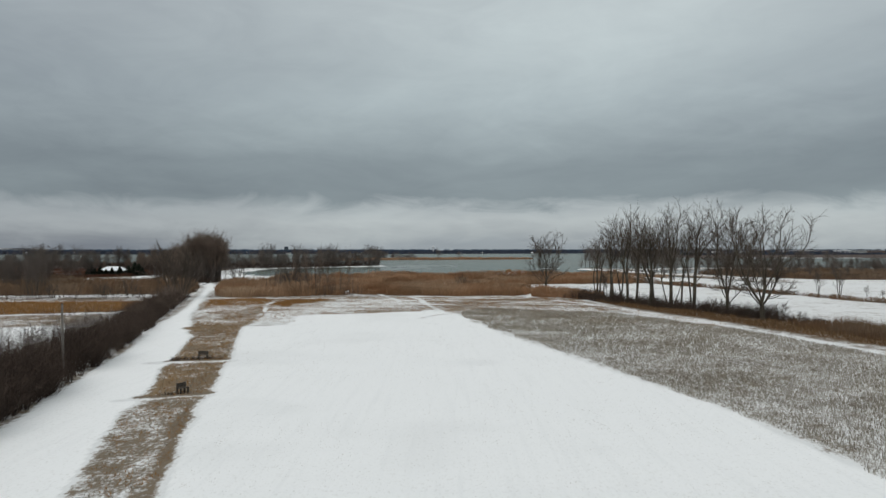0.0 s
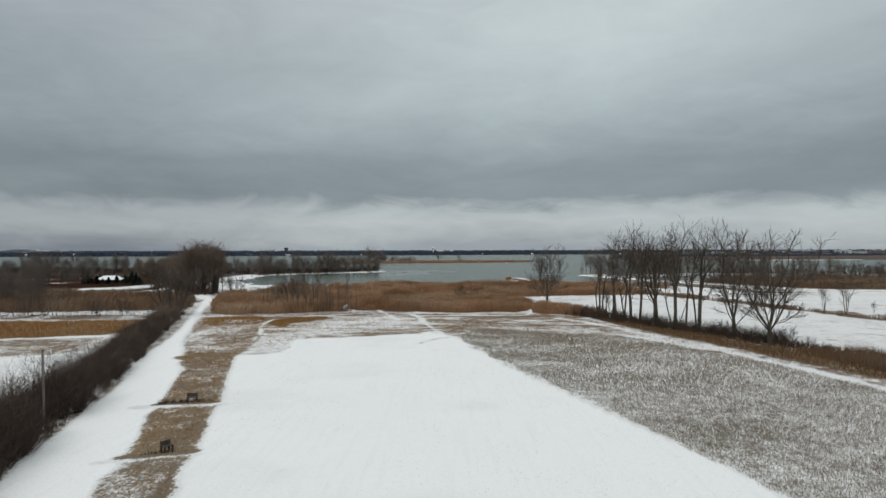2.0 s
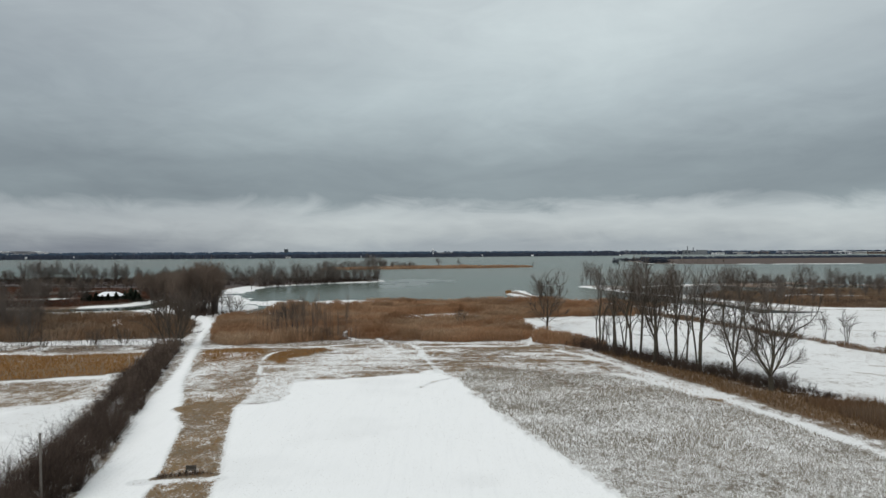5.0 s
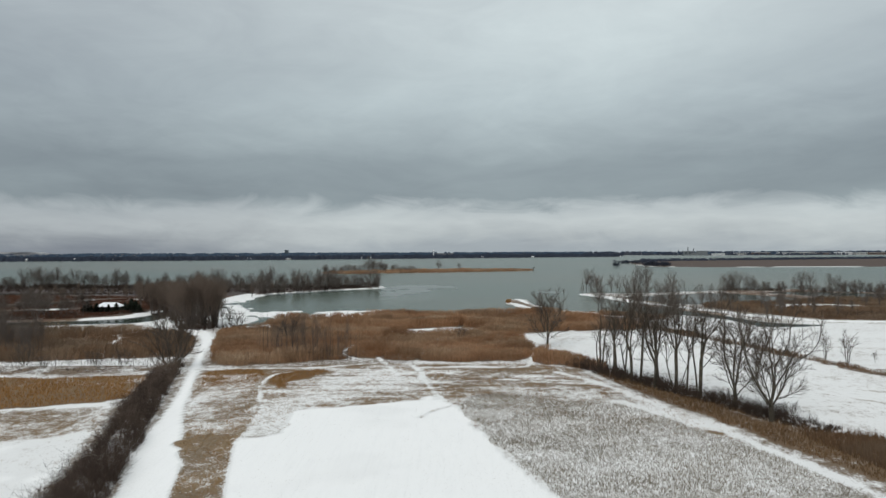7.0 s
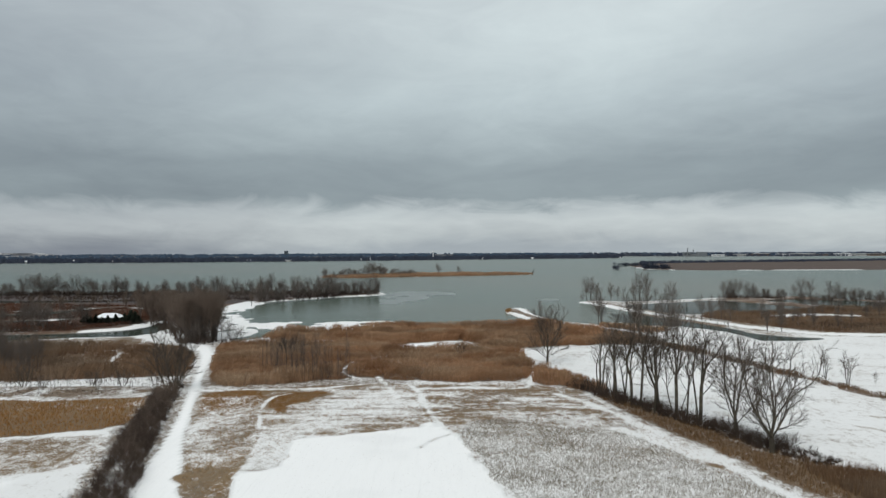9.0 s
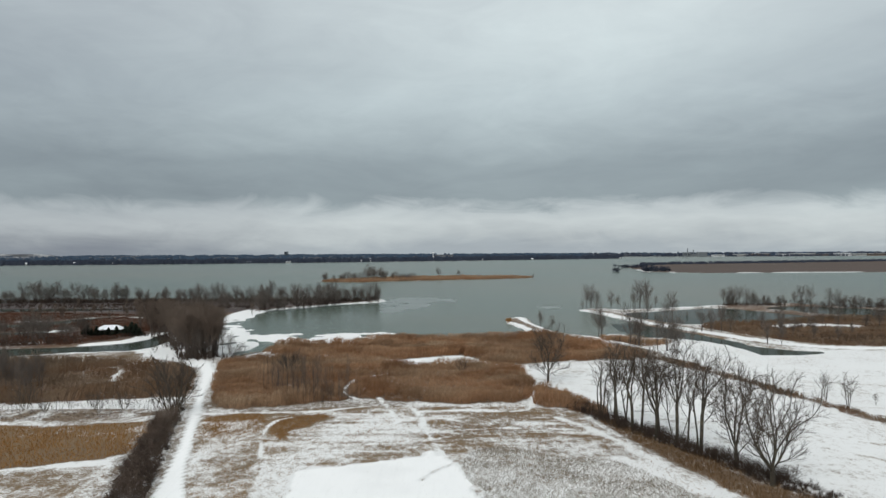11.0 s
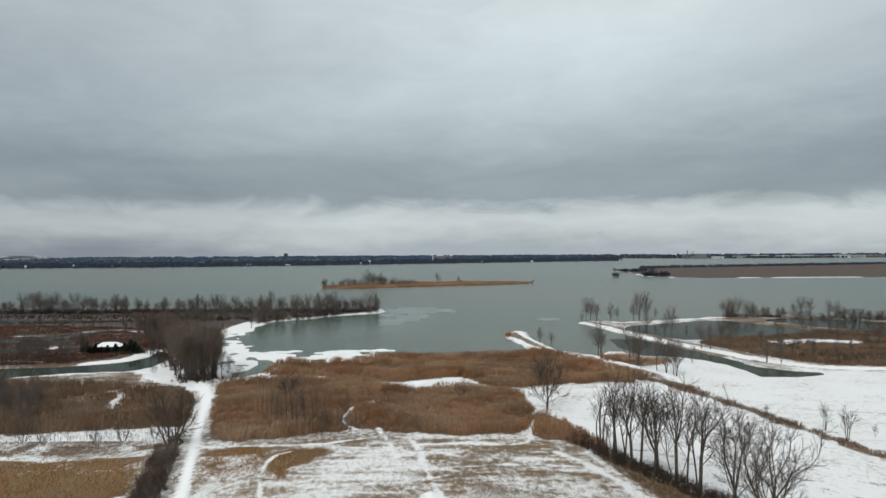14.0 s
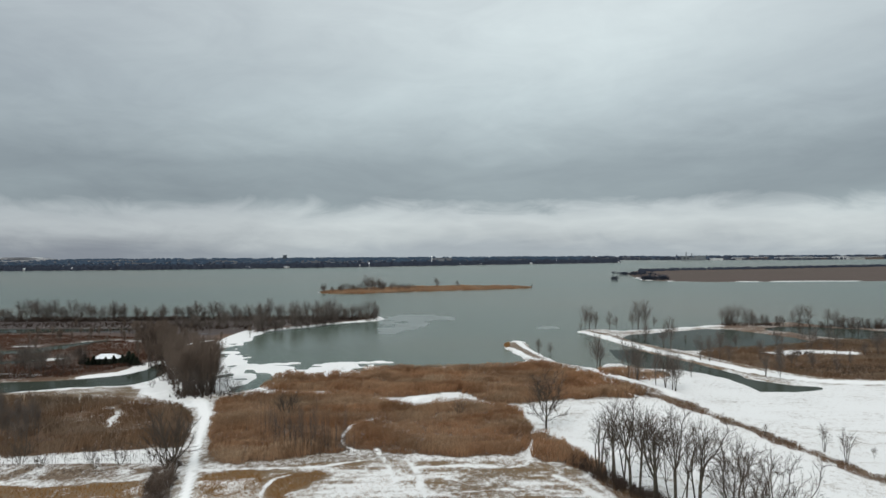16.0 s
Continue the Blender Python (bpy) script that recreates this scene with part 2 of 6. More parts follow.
# ---------------------------------------------------------------- mesh helpers
def mesh_of(name, verts, faces, mat, smooth=False):
    """A mesh from numpy arrays of corners and of triangles or quads."""
    verts, faces = np.asarray(verts, np.float32), np.asarray(faces, np.int32)
    me = bpy.data.meshes.new(name)
    k = faces.shape[1]
    me.vertices.add(len(verts)), me.loops.add(faces.size), me.polygons.add(len(faces))
    me.vertices.foreach_set("co", verts.ravel())
    me.loops.foreach_set("vertex_index", faces.ravel())
    me.polygons.foreach_set("loop_start", np.arange(len(faces), dtype=np.int32) * k)
    me.polygons.foreach_set("use_smooth", np.full(len(faces), smooth))
    me.update()
    me.validate()
    me.materials.append(mat)
    return me


def put_part(name, me, parent, label=""):
    ob = new(name, me)
    ob.parent = parent
    return tagged(ob, label)


def part(name, bm, mat, parent, label=""):
    """Links a bmesh as one mesh object under a thing or a part."""
    me = bpy.data.meshes.new(name)
    bm.to_mesh(me)
    bm.free()
    me.materials.append(mat)
    return put_part(name, me, parent, label)


def thing(name, m, label, category, group="", kind=""):
    ob = new(name)
    ob.matrix_basis = m
    return tagged(ob, label, category, group, kind)


def box(bm, x0, x1, y0, y1, z0, z1, bevel=0.0, turn=None):
    geo = bmesh.ops.create_cube(bm, size=1.0)
    vs = geo["verts"]
    bmesh.ops.scale(bm, vec=(x1 - x0, y1 - y0, z1 - z0), verts=vs)
    bmesh.ops.translate(bm, vec=((x0 + x1) / 2, (y0 + y1) / 2, (z0 + z1) / 2), verts=vs)
    if turn is not None:
        bmesh.ops.transform(bm, matrix=turn, verts=vs)
    if bevel:
        es = list({e for v in vs for e in v.link_edges})
        bmesh.ops.bevel(bm, geom=es, offset=bevel, segments=1, affect="EDGES")
    return bm


def tube_bm(bm, r0, r1, z0, z1, sides=10, x=0.0, y=0.0):
    bmesh.ops.create_cone(bm, cap_ends=True, segments=sides, radius1=r0, radius2=r1, depth=z1 - z0,
                          matrix=Matrix.Translation((x, y, (z0 + z1) / 2)))
    return bm


def cones(p0, p1, r0, r1=None):
    """Slender three-sided stalks from p0 to p1, closed to a point, or to a thinner end of radius r1."""
    n = len(p0)
    d = p1 - p0
    d /= np.maximum(np.linalg.norm(d, axis=1, keepdims=True), 1e-6)
    helper = np.where(np.abs(d[:, 2:3]) < 0.9, np.array([[0.0, 0, 1]]), np.array([[1.0, 0, 0]]))
    a = np.cross(d, helper)
    a /= np.linalg.norm(a, axis=1, keepdims=True)
    b = np.cross(d, a)
    r0 = np.broadcast_to(np.asarray(r0, float).reshape(-1, 1), (n, 1))
    ring = [a * math.cos(t) + b * math.sin(t) for t in (0.0, 2.0944, 4.1888)]
    i = np.arange(n)[:, None]
    if r1 is None:
        v = np.stack([p0 + q * r0 for q in ring] + [p1], 1).reshape(-1, 3)
        f = np.concatenate([i * 4 + np.array([[k, (k + 1) % 3, 3]]) for k in range(3)])
        return v, f
    r1 = np.broadcast_to(np.asarray(r1, float).reshape(-1, 1), (n, 1))
    v = np.stack([p0 + q * r0 for q in ring] + [p1 + q * r1 for q in ring], 1).reshape(-1, 3)
    f = np.concatenate([i * 6 + np.array([t]) for k in range(3) for t in ((k, (k + 1) % 3, 3 + k), ((k + 1) % 3, 3 + (k + 1) % 3, 3 + k))])
    return v, f


def joined(*pieces):
    vs, fs, o = [], [], 0
    for v, f in pieces:
        vs.append(v), fs.append(f + o)
        o += len(v)
    return np.concatenate(vs), np.concatenate(fs)


# ---------------------------------------------------------------- the lie of the land
def lattice(ix, iy, seed):
    h = (ix.astype(np.int64) * 374761393 + iy.astype(np.int64) * 668265263 + seed * 974634541) & 0x7FFFFFFF
    h = ((h ^ (h >> 13)) * 1274126177) & 0x7FFFFFFF
    return ((h ^ (h >> 16)) & 0xFFFF) / 65535.0


def value_noise(x, y, seed):
    ix, iy = np.floor(x), np.floor(y)
    fx, fy = x - ix, y - iy
    fx, fy = fx * fx * (3 - 2 * fx), fy * fy * (3 - 2 * fy)
    a, b = lattice(ix, iy, seed), lattice(ix + 1, iy, seed)
    c, d = lattice(ix, iy + 1, seed), lattice(ix + 1, iy + 1, seed)
    return (a + (b - a) * fx) * (1 - fy) + (c + (d - c) * fx) * fy


def rough(x, y, size, seed=0, octaves=3):
    """Noise from -1 to 1 with features of that size in metres."""
    s, amp, total = 0.0, 1.0, 0.0
    for k in range(octaves):
        s = s + amp * (value_noise(x / size * 2 ** k + 17 * k, y / size * 2 ** k, seed + k) * 2 - 1)
        total += amp
        amp *= 0.5
    return s / total * 1.5


def rounded(pts, closed=True, times=2):
    """Corner-cut outline."""
    p = np.array(pts, float)
    for _ in range(times):
        q = np.roll(p, -1, 0) if closed else p[1:]
        a = p if closed else p[:-1]
        cut = np.stack([a * 0.75 + q * 0.25, a * 0.25 + q * 0.75], 1).reshape(-1, p.shape[1])
        p = cut if closed else np.concatenate([p[:1], cut, p[-1:]])
    return p


def inside(x, y, pts, smooth=1):
    """Distance to an outline, positive within it."""
    p = rounded(pts, True, smooth) if smooth else np.array(pts, float)
    best = np.full(x.shape, 1e9)
    odd = np.zeros(x.shape, bool)
    for (ax, ay), (bx, by) in zip(p, np.roll(p, -1, 0)):
        dx, dy = bx - ax, by - ay
        t = np.clip(((x - ax) * dx + (y - ay) * dy) / (dx * dx + dy * dy + 1e-9), 0, 1)
        best = np.minimum(best, (x - ax - t * dx) ** 2 + (y - ay - t * dy) ** 2)
        if dy:
            odd ^= ((ay > y) != (by > y)) & (x < dx * (y - ay) / dy + ax)
    return np.where(odd, 1, -1) * np.sqrt(best)


def along(x, y, pts):
    """Distance from an open line."""
    best = np.full(x.shape, 1e9)
    p = rounded(pts, False, 1)
    for (ax, ay), (bx, by) in zip(p[:-1], p[1:]):
        dx, dy = bx - ax, by - ay
        t = np.clip(((x - ax) * dx + (y - ay) * dy) / (dx * dx + dy * dy + 1e-9), 0, 1)
        best = np.minimum(best, (x - ax - t * dx) ** 2 + (y - ay - t * dy) ** 2)
    return np.sqrt(best)


def step(v, a, b):
    t = np.clip((v - a) / (b - a), 0, 1)
    return t * t * (3 - 2 * t)


WATER_Z = -0.5
EAST_SHORE = [(5000, -300), (5000, 380), (600, 425), (261, 396), (237, 405), (226, 436), (177, 426), (134, 403), (105, 393), (94, 404), (80, 394), (79, 386),
              (84.5, 360), (89, 337.5), (94, 312), (100, 291), (105, 279), (109.5, 262.6), (111, 246), (114.5, 239), (121, 231.5), (128, 229), (126, 225), (114, 221), (104.5, 221.5), (104.5, 230), (103.5, 245),
              (98, 256.7), (92, 263), (78, 267), (74, 277), (68.5, 277.5), (58.6, 264.3)]
SPIT_SHORE = [(50, 281), (45.5, 306), (42.6, 328), (44.5, 346), (38, 352), (32.6, 345), (30.6, 325), (36, 289), (28, 269), (16, 271), (5, 274), (-13, 271), (-22, 268)]
WEST_SHORE = [(-36, 258), (-24, 270), (-17, 280), (-32, 285), (-51, 281), (-69, 289), (-79, 282), (-83, 305), (-97, 323), (-100, 354), (-103, 378),
              (-101, 405), (-84, 419), (-66, 442), (-42, 459), (-38, 475), (-45, 488), (-114, 484), (-226, 474), (-600, 468), (-5000, 460), (-5000, -300)]
MAINLAND = EAST_SHORE + SPIT_SHORE + WEST_SHORE
ISLAND = [(-148, 780), (-127, 842), (-62, 905), (15, 925), (92, 912), (128, 880), (84, 840), (13, 817), (-53, 787), (-101, 752)]
EAST_POINT = [(322, 1084), (335, 1120), (345, 1200), (390, 1420), (470, 1640), (583, 1735), (795, 1800), (1400, 2080), (3500, 2900), (3500, 1000), (677, 1010), (541, 1022), (400, 1012)]
FAR_LAND = [(-5200, 1700), (-1900, 1880), (-1283, 1960), (-900, 2012), (-512, 2160), (-44, 2431), (400, 2720), (780, 2930), (1020, 3900), (1856, 3560), (2400, 3800),
            (5200, 4300), (5200, 5200), (-5200, 5200)]
POND = [(97, 352), (101, 374), (117, 380), (140, 391), (164, 403), (175, 386), (187, 358), (190, 342), (169, 327), (144, 319), (122, 312), (110, 314), (102, 338)]
SMALL_POND = [(188, 402), (214, 413), (240, 399), (262, 370), (262, 356), (221, 340), (207, 356), (200, 373)]
CHANNEL = [(-400, 214), (-170, 219), (-144, 226), (-132, 231.5), (-121, 235), (-111, 238), (-105, 242), (-104, 254), (-106, 264), (-110, 277), (-117, 288), (-117, 270), (-118, 260), (-125, 256), (-134, 251), (-145, 247.5), (-158, 244.5), (-400, 238)]
MARSH_POOL = [(-420, 300), (-207, 310), (-187, 313), (-181, 334), (-176, 352), (-172, 364), (-184, 362), (-198, 334), (-208, 322), (-420, 330)]
MARSH_POOL_B = [(-400, 280), (-184, 282), (-168, 291), (-172, 297), (-200, 292), (-400, 294)]
MARSH_BAY = [(-600, 398), (-257, 394), (-212, 402), (-176, 418), (-220, 420), (-600, 425)]
ICE_LEADS = [[(-71, 226), (-66, 246), (-70, 262), (-64, 262), (-60, 246), (-64, 226)], [(-88, 296), (-72, 278), (-78, 290)], [(-84, 250), (-76, 256), (-80, 262)]]

SPIT_PATH = [(40, 346), (40.5, 328), (43.4, 306), (48, 283), (53.6, 266), (59, 251), (64, 238), (67.5, 229), (74, 214)]


def land_distance(x, y):
    """Distance from the water's edge, positive on land."""
    wob = rough(x, y, 9, 5) * np.clip(y / 300, 0.3, 2.0) * 1.6
    sd = inside(x, y, MAINLAND, 0)
    # the shelf of drift ice has a ragged, fingered rim
    shelf = step(-inside(x, y, [(-110, 240), (-10, 250), (-10, 292), (-110, 330)]), 0, -6)
    sd = sd + rough(x * 0.35, y * 1.5, 7, 9, 4) * 7.0 * shelf
    leads = (np.abs(rough(x * 0.45, y * 1.4, 10, 77, 4)) - np.where(y > 285, 0.24, 0.12)) * 9
    sd = np.where(inside(x, y, [(-104, 240), (-62, 230), (-58, 256), (-36, 262), (-14, 284), (-60, 296), (-88, 330), (-94, 352), (-108, 350), (-104, 300)], 0) > 0, np.minimum(sd, leads), sd)
    for pool in (POND, SMALL_POND, CHANNEL, MARSH_POOL, MARSH_POOL_B, MARSH_BAY, *ICE_LEADS):
        sd = np.minimum(sd, -inside(x, y, pool, 1))
    far = np.maximum(inside(x, y, ISLAND), np.maximum(inside(x, y, EAST_POINT, 0), inside(x, y, FAR_LAND, 0)))
    return np.maximum(sd, far) + wob


def land_height(x, y):
    sd = land_distance(x, y)
    z = np.clip(WATER_Z + 0.33 * sd, -1.6, -0.02 + 0.0 * sd)
    dry = step(sd, 1, 6)
    z = z + dry * (rough(x, y, 14, 21) * 0.06 + rough(x, y, 2.2, 22, 2) * 0.025)
    bank = 1.5 * step(along(x, y, SPIT_PATH), 5.0, 1.6) * step(y, 300, 280) * step(y, 212, 220)
    z = z + bank * dry
    # the far country rises slowly, with a bare white hill at its western end
    rise = step(y, 2600, 4900) * 14 * step(sd, 20, 400)
    hill = 18 * step(-inside(x, y, [(-6000, 4350), (-3300, 4350), (-2800, 4600), (-2800, 5200), (-6000, 5200)], 0), 0, -140)
    return z + rise + hill * (y > 3000)


ROAD_WEST = [(-19.5, 20), (-24, 37), (-25.4, 42.7), (-26.4, 46.4), (-28, 53.1), (-29.4, 59.1), (-31.4, 68.3), (-34.1, 78.9), (-36.9, 86.2), (-40.3, 99.6), (-45.1, 119.7), (-51.2, 140.4), (-59.4, 168.6), (-67, 192), (-71, 201)]
ROAD_EAST = [(-64.2, 196), (-56.8, 168), (-50.2, 146.5), (-45.4, 129.7), (-39.1, 109), (-34.8, 96.8), (-33.0, 92), (-33.5, 90.6), (-31.7, 88.2), (-31.1, 85.6), (-29.5, 83.2), (-27.3, 74.9), (-25.5, 68.2), (-24, 62.6), (-23.7, 60.2), (-21.5, 53.9), (-20.3, 49.7), (-20.6, 48.4), (-19.6, 47.2), (-19.4, 44.2), (-18.6, 41.3), (-17.7, 38.4), (-16.5, 35), (-15, 30), (-11, 20)]
ROAD = ROAD_WEST + [(-78, 214), (-76, 219), (-70, 210)] + ROAD_EAST
FIELD_WEST = [(-7.5, 15), (-10.9, 29), (-12.5, 35), (-13.4, 37.9), (-14.4, 41.3), (-15.3, 44.8), (-15.7, 48), (-16, 50.4), (-17.5, 56.8), (-18.7, 62.6), (-19.6, 66.7), (-22.5, 77.2), (-23.9, 83), (-25.2, 88), (-25.8, 92.6)]
FIELD = FIELD_WEST + [(-22.6, 93.3), (-21.2, 95.3), (-20.8, 99.4), (-21.9, 107.1), (-19.3, 109.4), (-12.1, 111.8), (-6.7, 113.2), (-2.5, 114.7), (-1.6, 118), (0.6, 118.6), (1.4, 114.2), (2.9, 112.4),
                      (5.6, 99), (8.8, 83.6), (13, 69.4), (15.7, 59.1), (17.7, 51.5), (19.2, 45.6), (20, 40.5), (21, 30), (22, 15)]
STUBBLE_FIELD = [(2.8, 111), (5, 118), (12, 121), (21, 114), (27, 115), (33.5, 104), (39.8, 88), (44.3, 70), (50, 45), (56, 15), (22, 15), (21, 30), (20, 40.5), (19.2, 45.6), (17.7, 51.5), (15.7, 59.1), (13, 69.4), (8.8, 83.6), (5.6, 99)]
VERGE = [(-48, 138)] + [p for p in ROAD_EAST if p[1] < 132] + FIELD_WEST[1:] + [(-28, 112), (-31, 124), (-36, 140)]
PLATEAU = [(-49, 145), (-34, 147), (-17, 152), (0, 150), (22, 152), (30, 138), (35, 118), (44, 86), (20, 100), (-26, 92), (-44, 124)]
REED_LAKE = [(-62, 229), (-60, 254), (-38, 250), (-22, 266), (1, 269), (21, 267), (30, 268), (40, 283), (50, 262), (58, 238), (70, 213), (39, 211), (22, 204), (14, 206), (8, 224), (-14, 214), (-18, 216), (-40, 224)]
REED_MEADOW = [(-66, 204), (-68, 219), (-39, 222), (-16, 213), (-12, 201), (8, 206), (21, 202), (25, 184), (22, 157), (13, 153), (-7, 154.5), (-18, 161), (-24, 155), (-49.2, 147.2), (-56, 168), (-63, 195)]
REED_WEST = [(-230, 216), (-140, 217), (-92, 214), (-72, 202), (-66, 186), (-60, 163), (-63, 161), (-97, 153.5), (-160, 148), (-230, 146)]
REED_EAST = [(112, 300), (122, 308), (144, 315), (169, 323), (196, 342), (221, 335), (270, 345), (300, 260), (270, 241), (157, 237), (138, 241), (129, 254), (120, 277)]
REED_MARSH = [(-275, 385), (-171, 380), (-135, 330), (-122, 286), (-134, 255), (-158, 248), (-275, 245)]
REED_STRIP = [(22.6, 163), (23.5, 173), (28, 170), (33.5, 154), (35, 142), (33, 139), (27, 147), (21, 149)]
SNOW_POOL = [(-15, 211), (-3, 219), (7, 223), (6, 213), (3, 209), (-6, 203)]
GOLD_WEST = [(-160, 142), (-82, 135), (-66, 137), (-54, 140), (-51, 122), (-52.5, 115.2), (-68.5, 109.6), (-160, 80)]
SNOW_WEST = [(-160, 79), (-68, 108.8), (-51, 114.6), (-46, 99), (-41, 83), (-30, 50), (-26, 20), (-160, 20)]
STRAW_WEST = [(-150, 76), (-68, 107), (-54, 112), (-49, 106), (-46.5, 97), (-50, 92.5), (-57, 91), (-150, 52)]
SNOW_BAND_WEST = [(-180, 150), (-97, 153), (-86, 158), (-62, 160), (-56, 148), (-60, 143), (-70, 140), (-88, 138.5), (-180, 140)]
SNOW_LANDING = [(-220, 226), (-145, 228), (-120, 231), (-102, 240), (-102, 258), (-98, 268), (-90, 262), (-80, 222), (-72, 207), (-86, 206), (-105, 214), (-140, 219), (-220, 219)]
EAST_MEADOW = [(21, 201), (39, 210), (69, 212), (72, 224), (62, 256), (66, 264), (83, 282), (106, 240), (112, 224), (130, 230), (156, 236), (270, 240), (330, 100), (100, 30), (56, 88), (49, 101),
               (45, 117), (38, 130), (33, 146), (26, 160), (24, 184)]
EAST_MARGIN = [(31, 138), (36, 117), (40.8, 101), (44.4, 87), (48, 74), (60, 30), (68, 30), (60, 90), (52, 96), (45, 112), (38, 127), (33, 143)]
DIKE = [(35, 338), (43, 306), (52, 276), (60, 250), (67, 224), (72, 202), (78, 180), (82.5, 159), (88, 135), (97, 105), (110, 60)]
REED_PATH = [(52.6, 239), (57, 225), (63, 212.5)]
SPIT_RIM = [(31.8, 327), (35, 318), (37.4, 300), (40.5, 288), (45, 284)]
DIKE_ROAD = [(81, 388), (88.5, 363), (93, 338), (98, 315), (103.5, 299), (108, 286), (114, 270), (118.5, 256), (124, 246), (132, 237.5), (152, 232.5), (280, 227)]
POND_BANK = [(100, 388), (130, 397), (172, 414)]
PATHS = [([(-50, 144.6), (-36.4, 146), (-25.6, 146), (-17, 150.5)], 0.6), ([(-14, 160), (-10.2, 145.8), (-7.8, 137)], 0.45), ([(-7, 152), (-4.3, 145.6), (-2.4, 131.5), (-0.4, 122), (0.1, 115.8)], 0.5),
         ([(-4, 146), (7, 147), (18, 145), (21, 153), (22, 163)], 0.6), ([(-30, 141.5), (-32.7, 139), (-33.3, 134), (-31.9, 124.7), (-29.5, 116), (-27.6, 110)], 0.22),
         ([(-21.5, 47.4), (-15.6, 49.2)], 0.45), ([(-26, 63.0), (-19, 63.9)], 0.42), ([(-18, 157), (-23, 164), (-23.5, 175), (-21.5, 184.5), (-13, 190.6)], 0.35),
         ([(-8, 131), (3, 131), (14, 133), (26, 131)], 0.3), ([(-12, 122), (-3, 123.5), (2, 127)], 0.5), ([(30, 150), (34, 140)], 0.5)]
TRACK_EAST = [(24, 140), (29, 132), (33, 120), (36.6, 106), (41, 88), (44.8, 70), (50, 47), (56, 20)]
POLE = (-30.6, 57.1)
HEDGE = [(-23.4, 22), (-28.8, 45.3), (-32.5, 60.8), (-38.3, 83.4), (-44.2, 101.9), (-50.5, 124), (-54.6, 139)]
WEST_GAP = [(-97, 203), (-91, 197), (-88.5, 189), (-87, 182)]
DRY_PATCHES = [([(-49.1, 143.4), (-38.4, 145.8), (-35, 140.2), (-33.4, 132), (-34.2, 129.5), (-38.8, 127.1), (-42.6, 124), (-46, 134.8)], 0.9), ([(-32.4, 140.1), (-29.9, 143), (-22.6, 144.7), (-23.9, 136), (-27.4, 131.9), (-26.8, 126.9), (-28.1, 123.7), (-31.4, 128.5), (-32.4, 133.5)], 0.9),
               ([(-2, 131.4), (0, 134), (2.8, 136.6), (9.5, 136.4), (18, 135), (26, 136), (26, 131), (9, 130), (2.7, 129)], 0.45), ([(22, 141), (28, 139), (31, 143), (27, 147), (21, 147)], 0.6), ([(-10, 141), (-2, 143), (0, 146), (-8, 146)], 0.45), ([(6, 142), (14, 141), (15, 144), (7, 145)], 0.45)]
BENCH_DITCHES = [([(-20.5, 48.5), (-18.2, 49.2), (-16, 49.9)], 0.45), ([(-24.5, 64.0), (-22, 64.6), (-19.6, 65)], 0.4)]


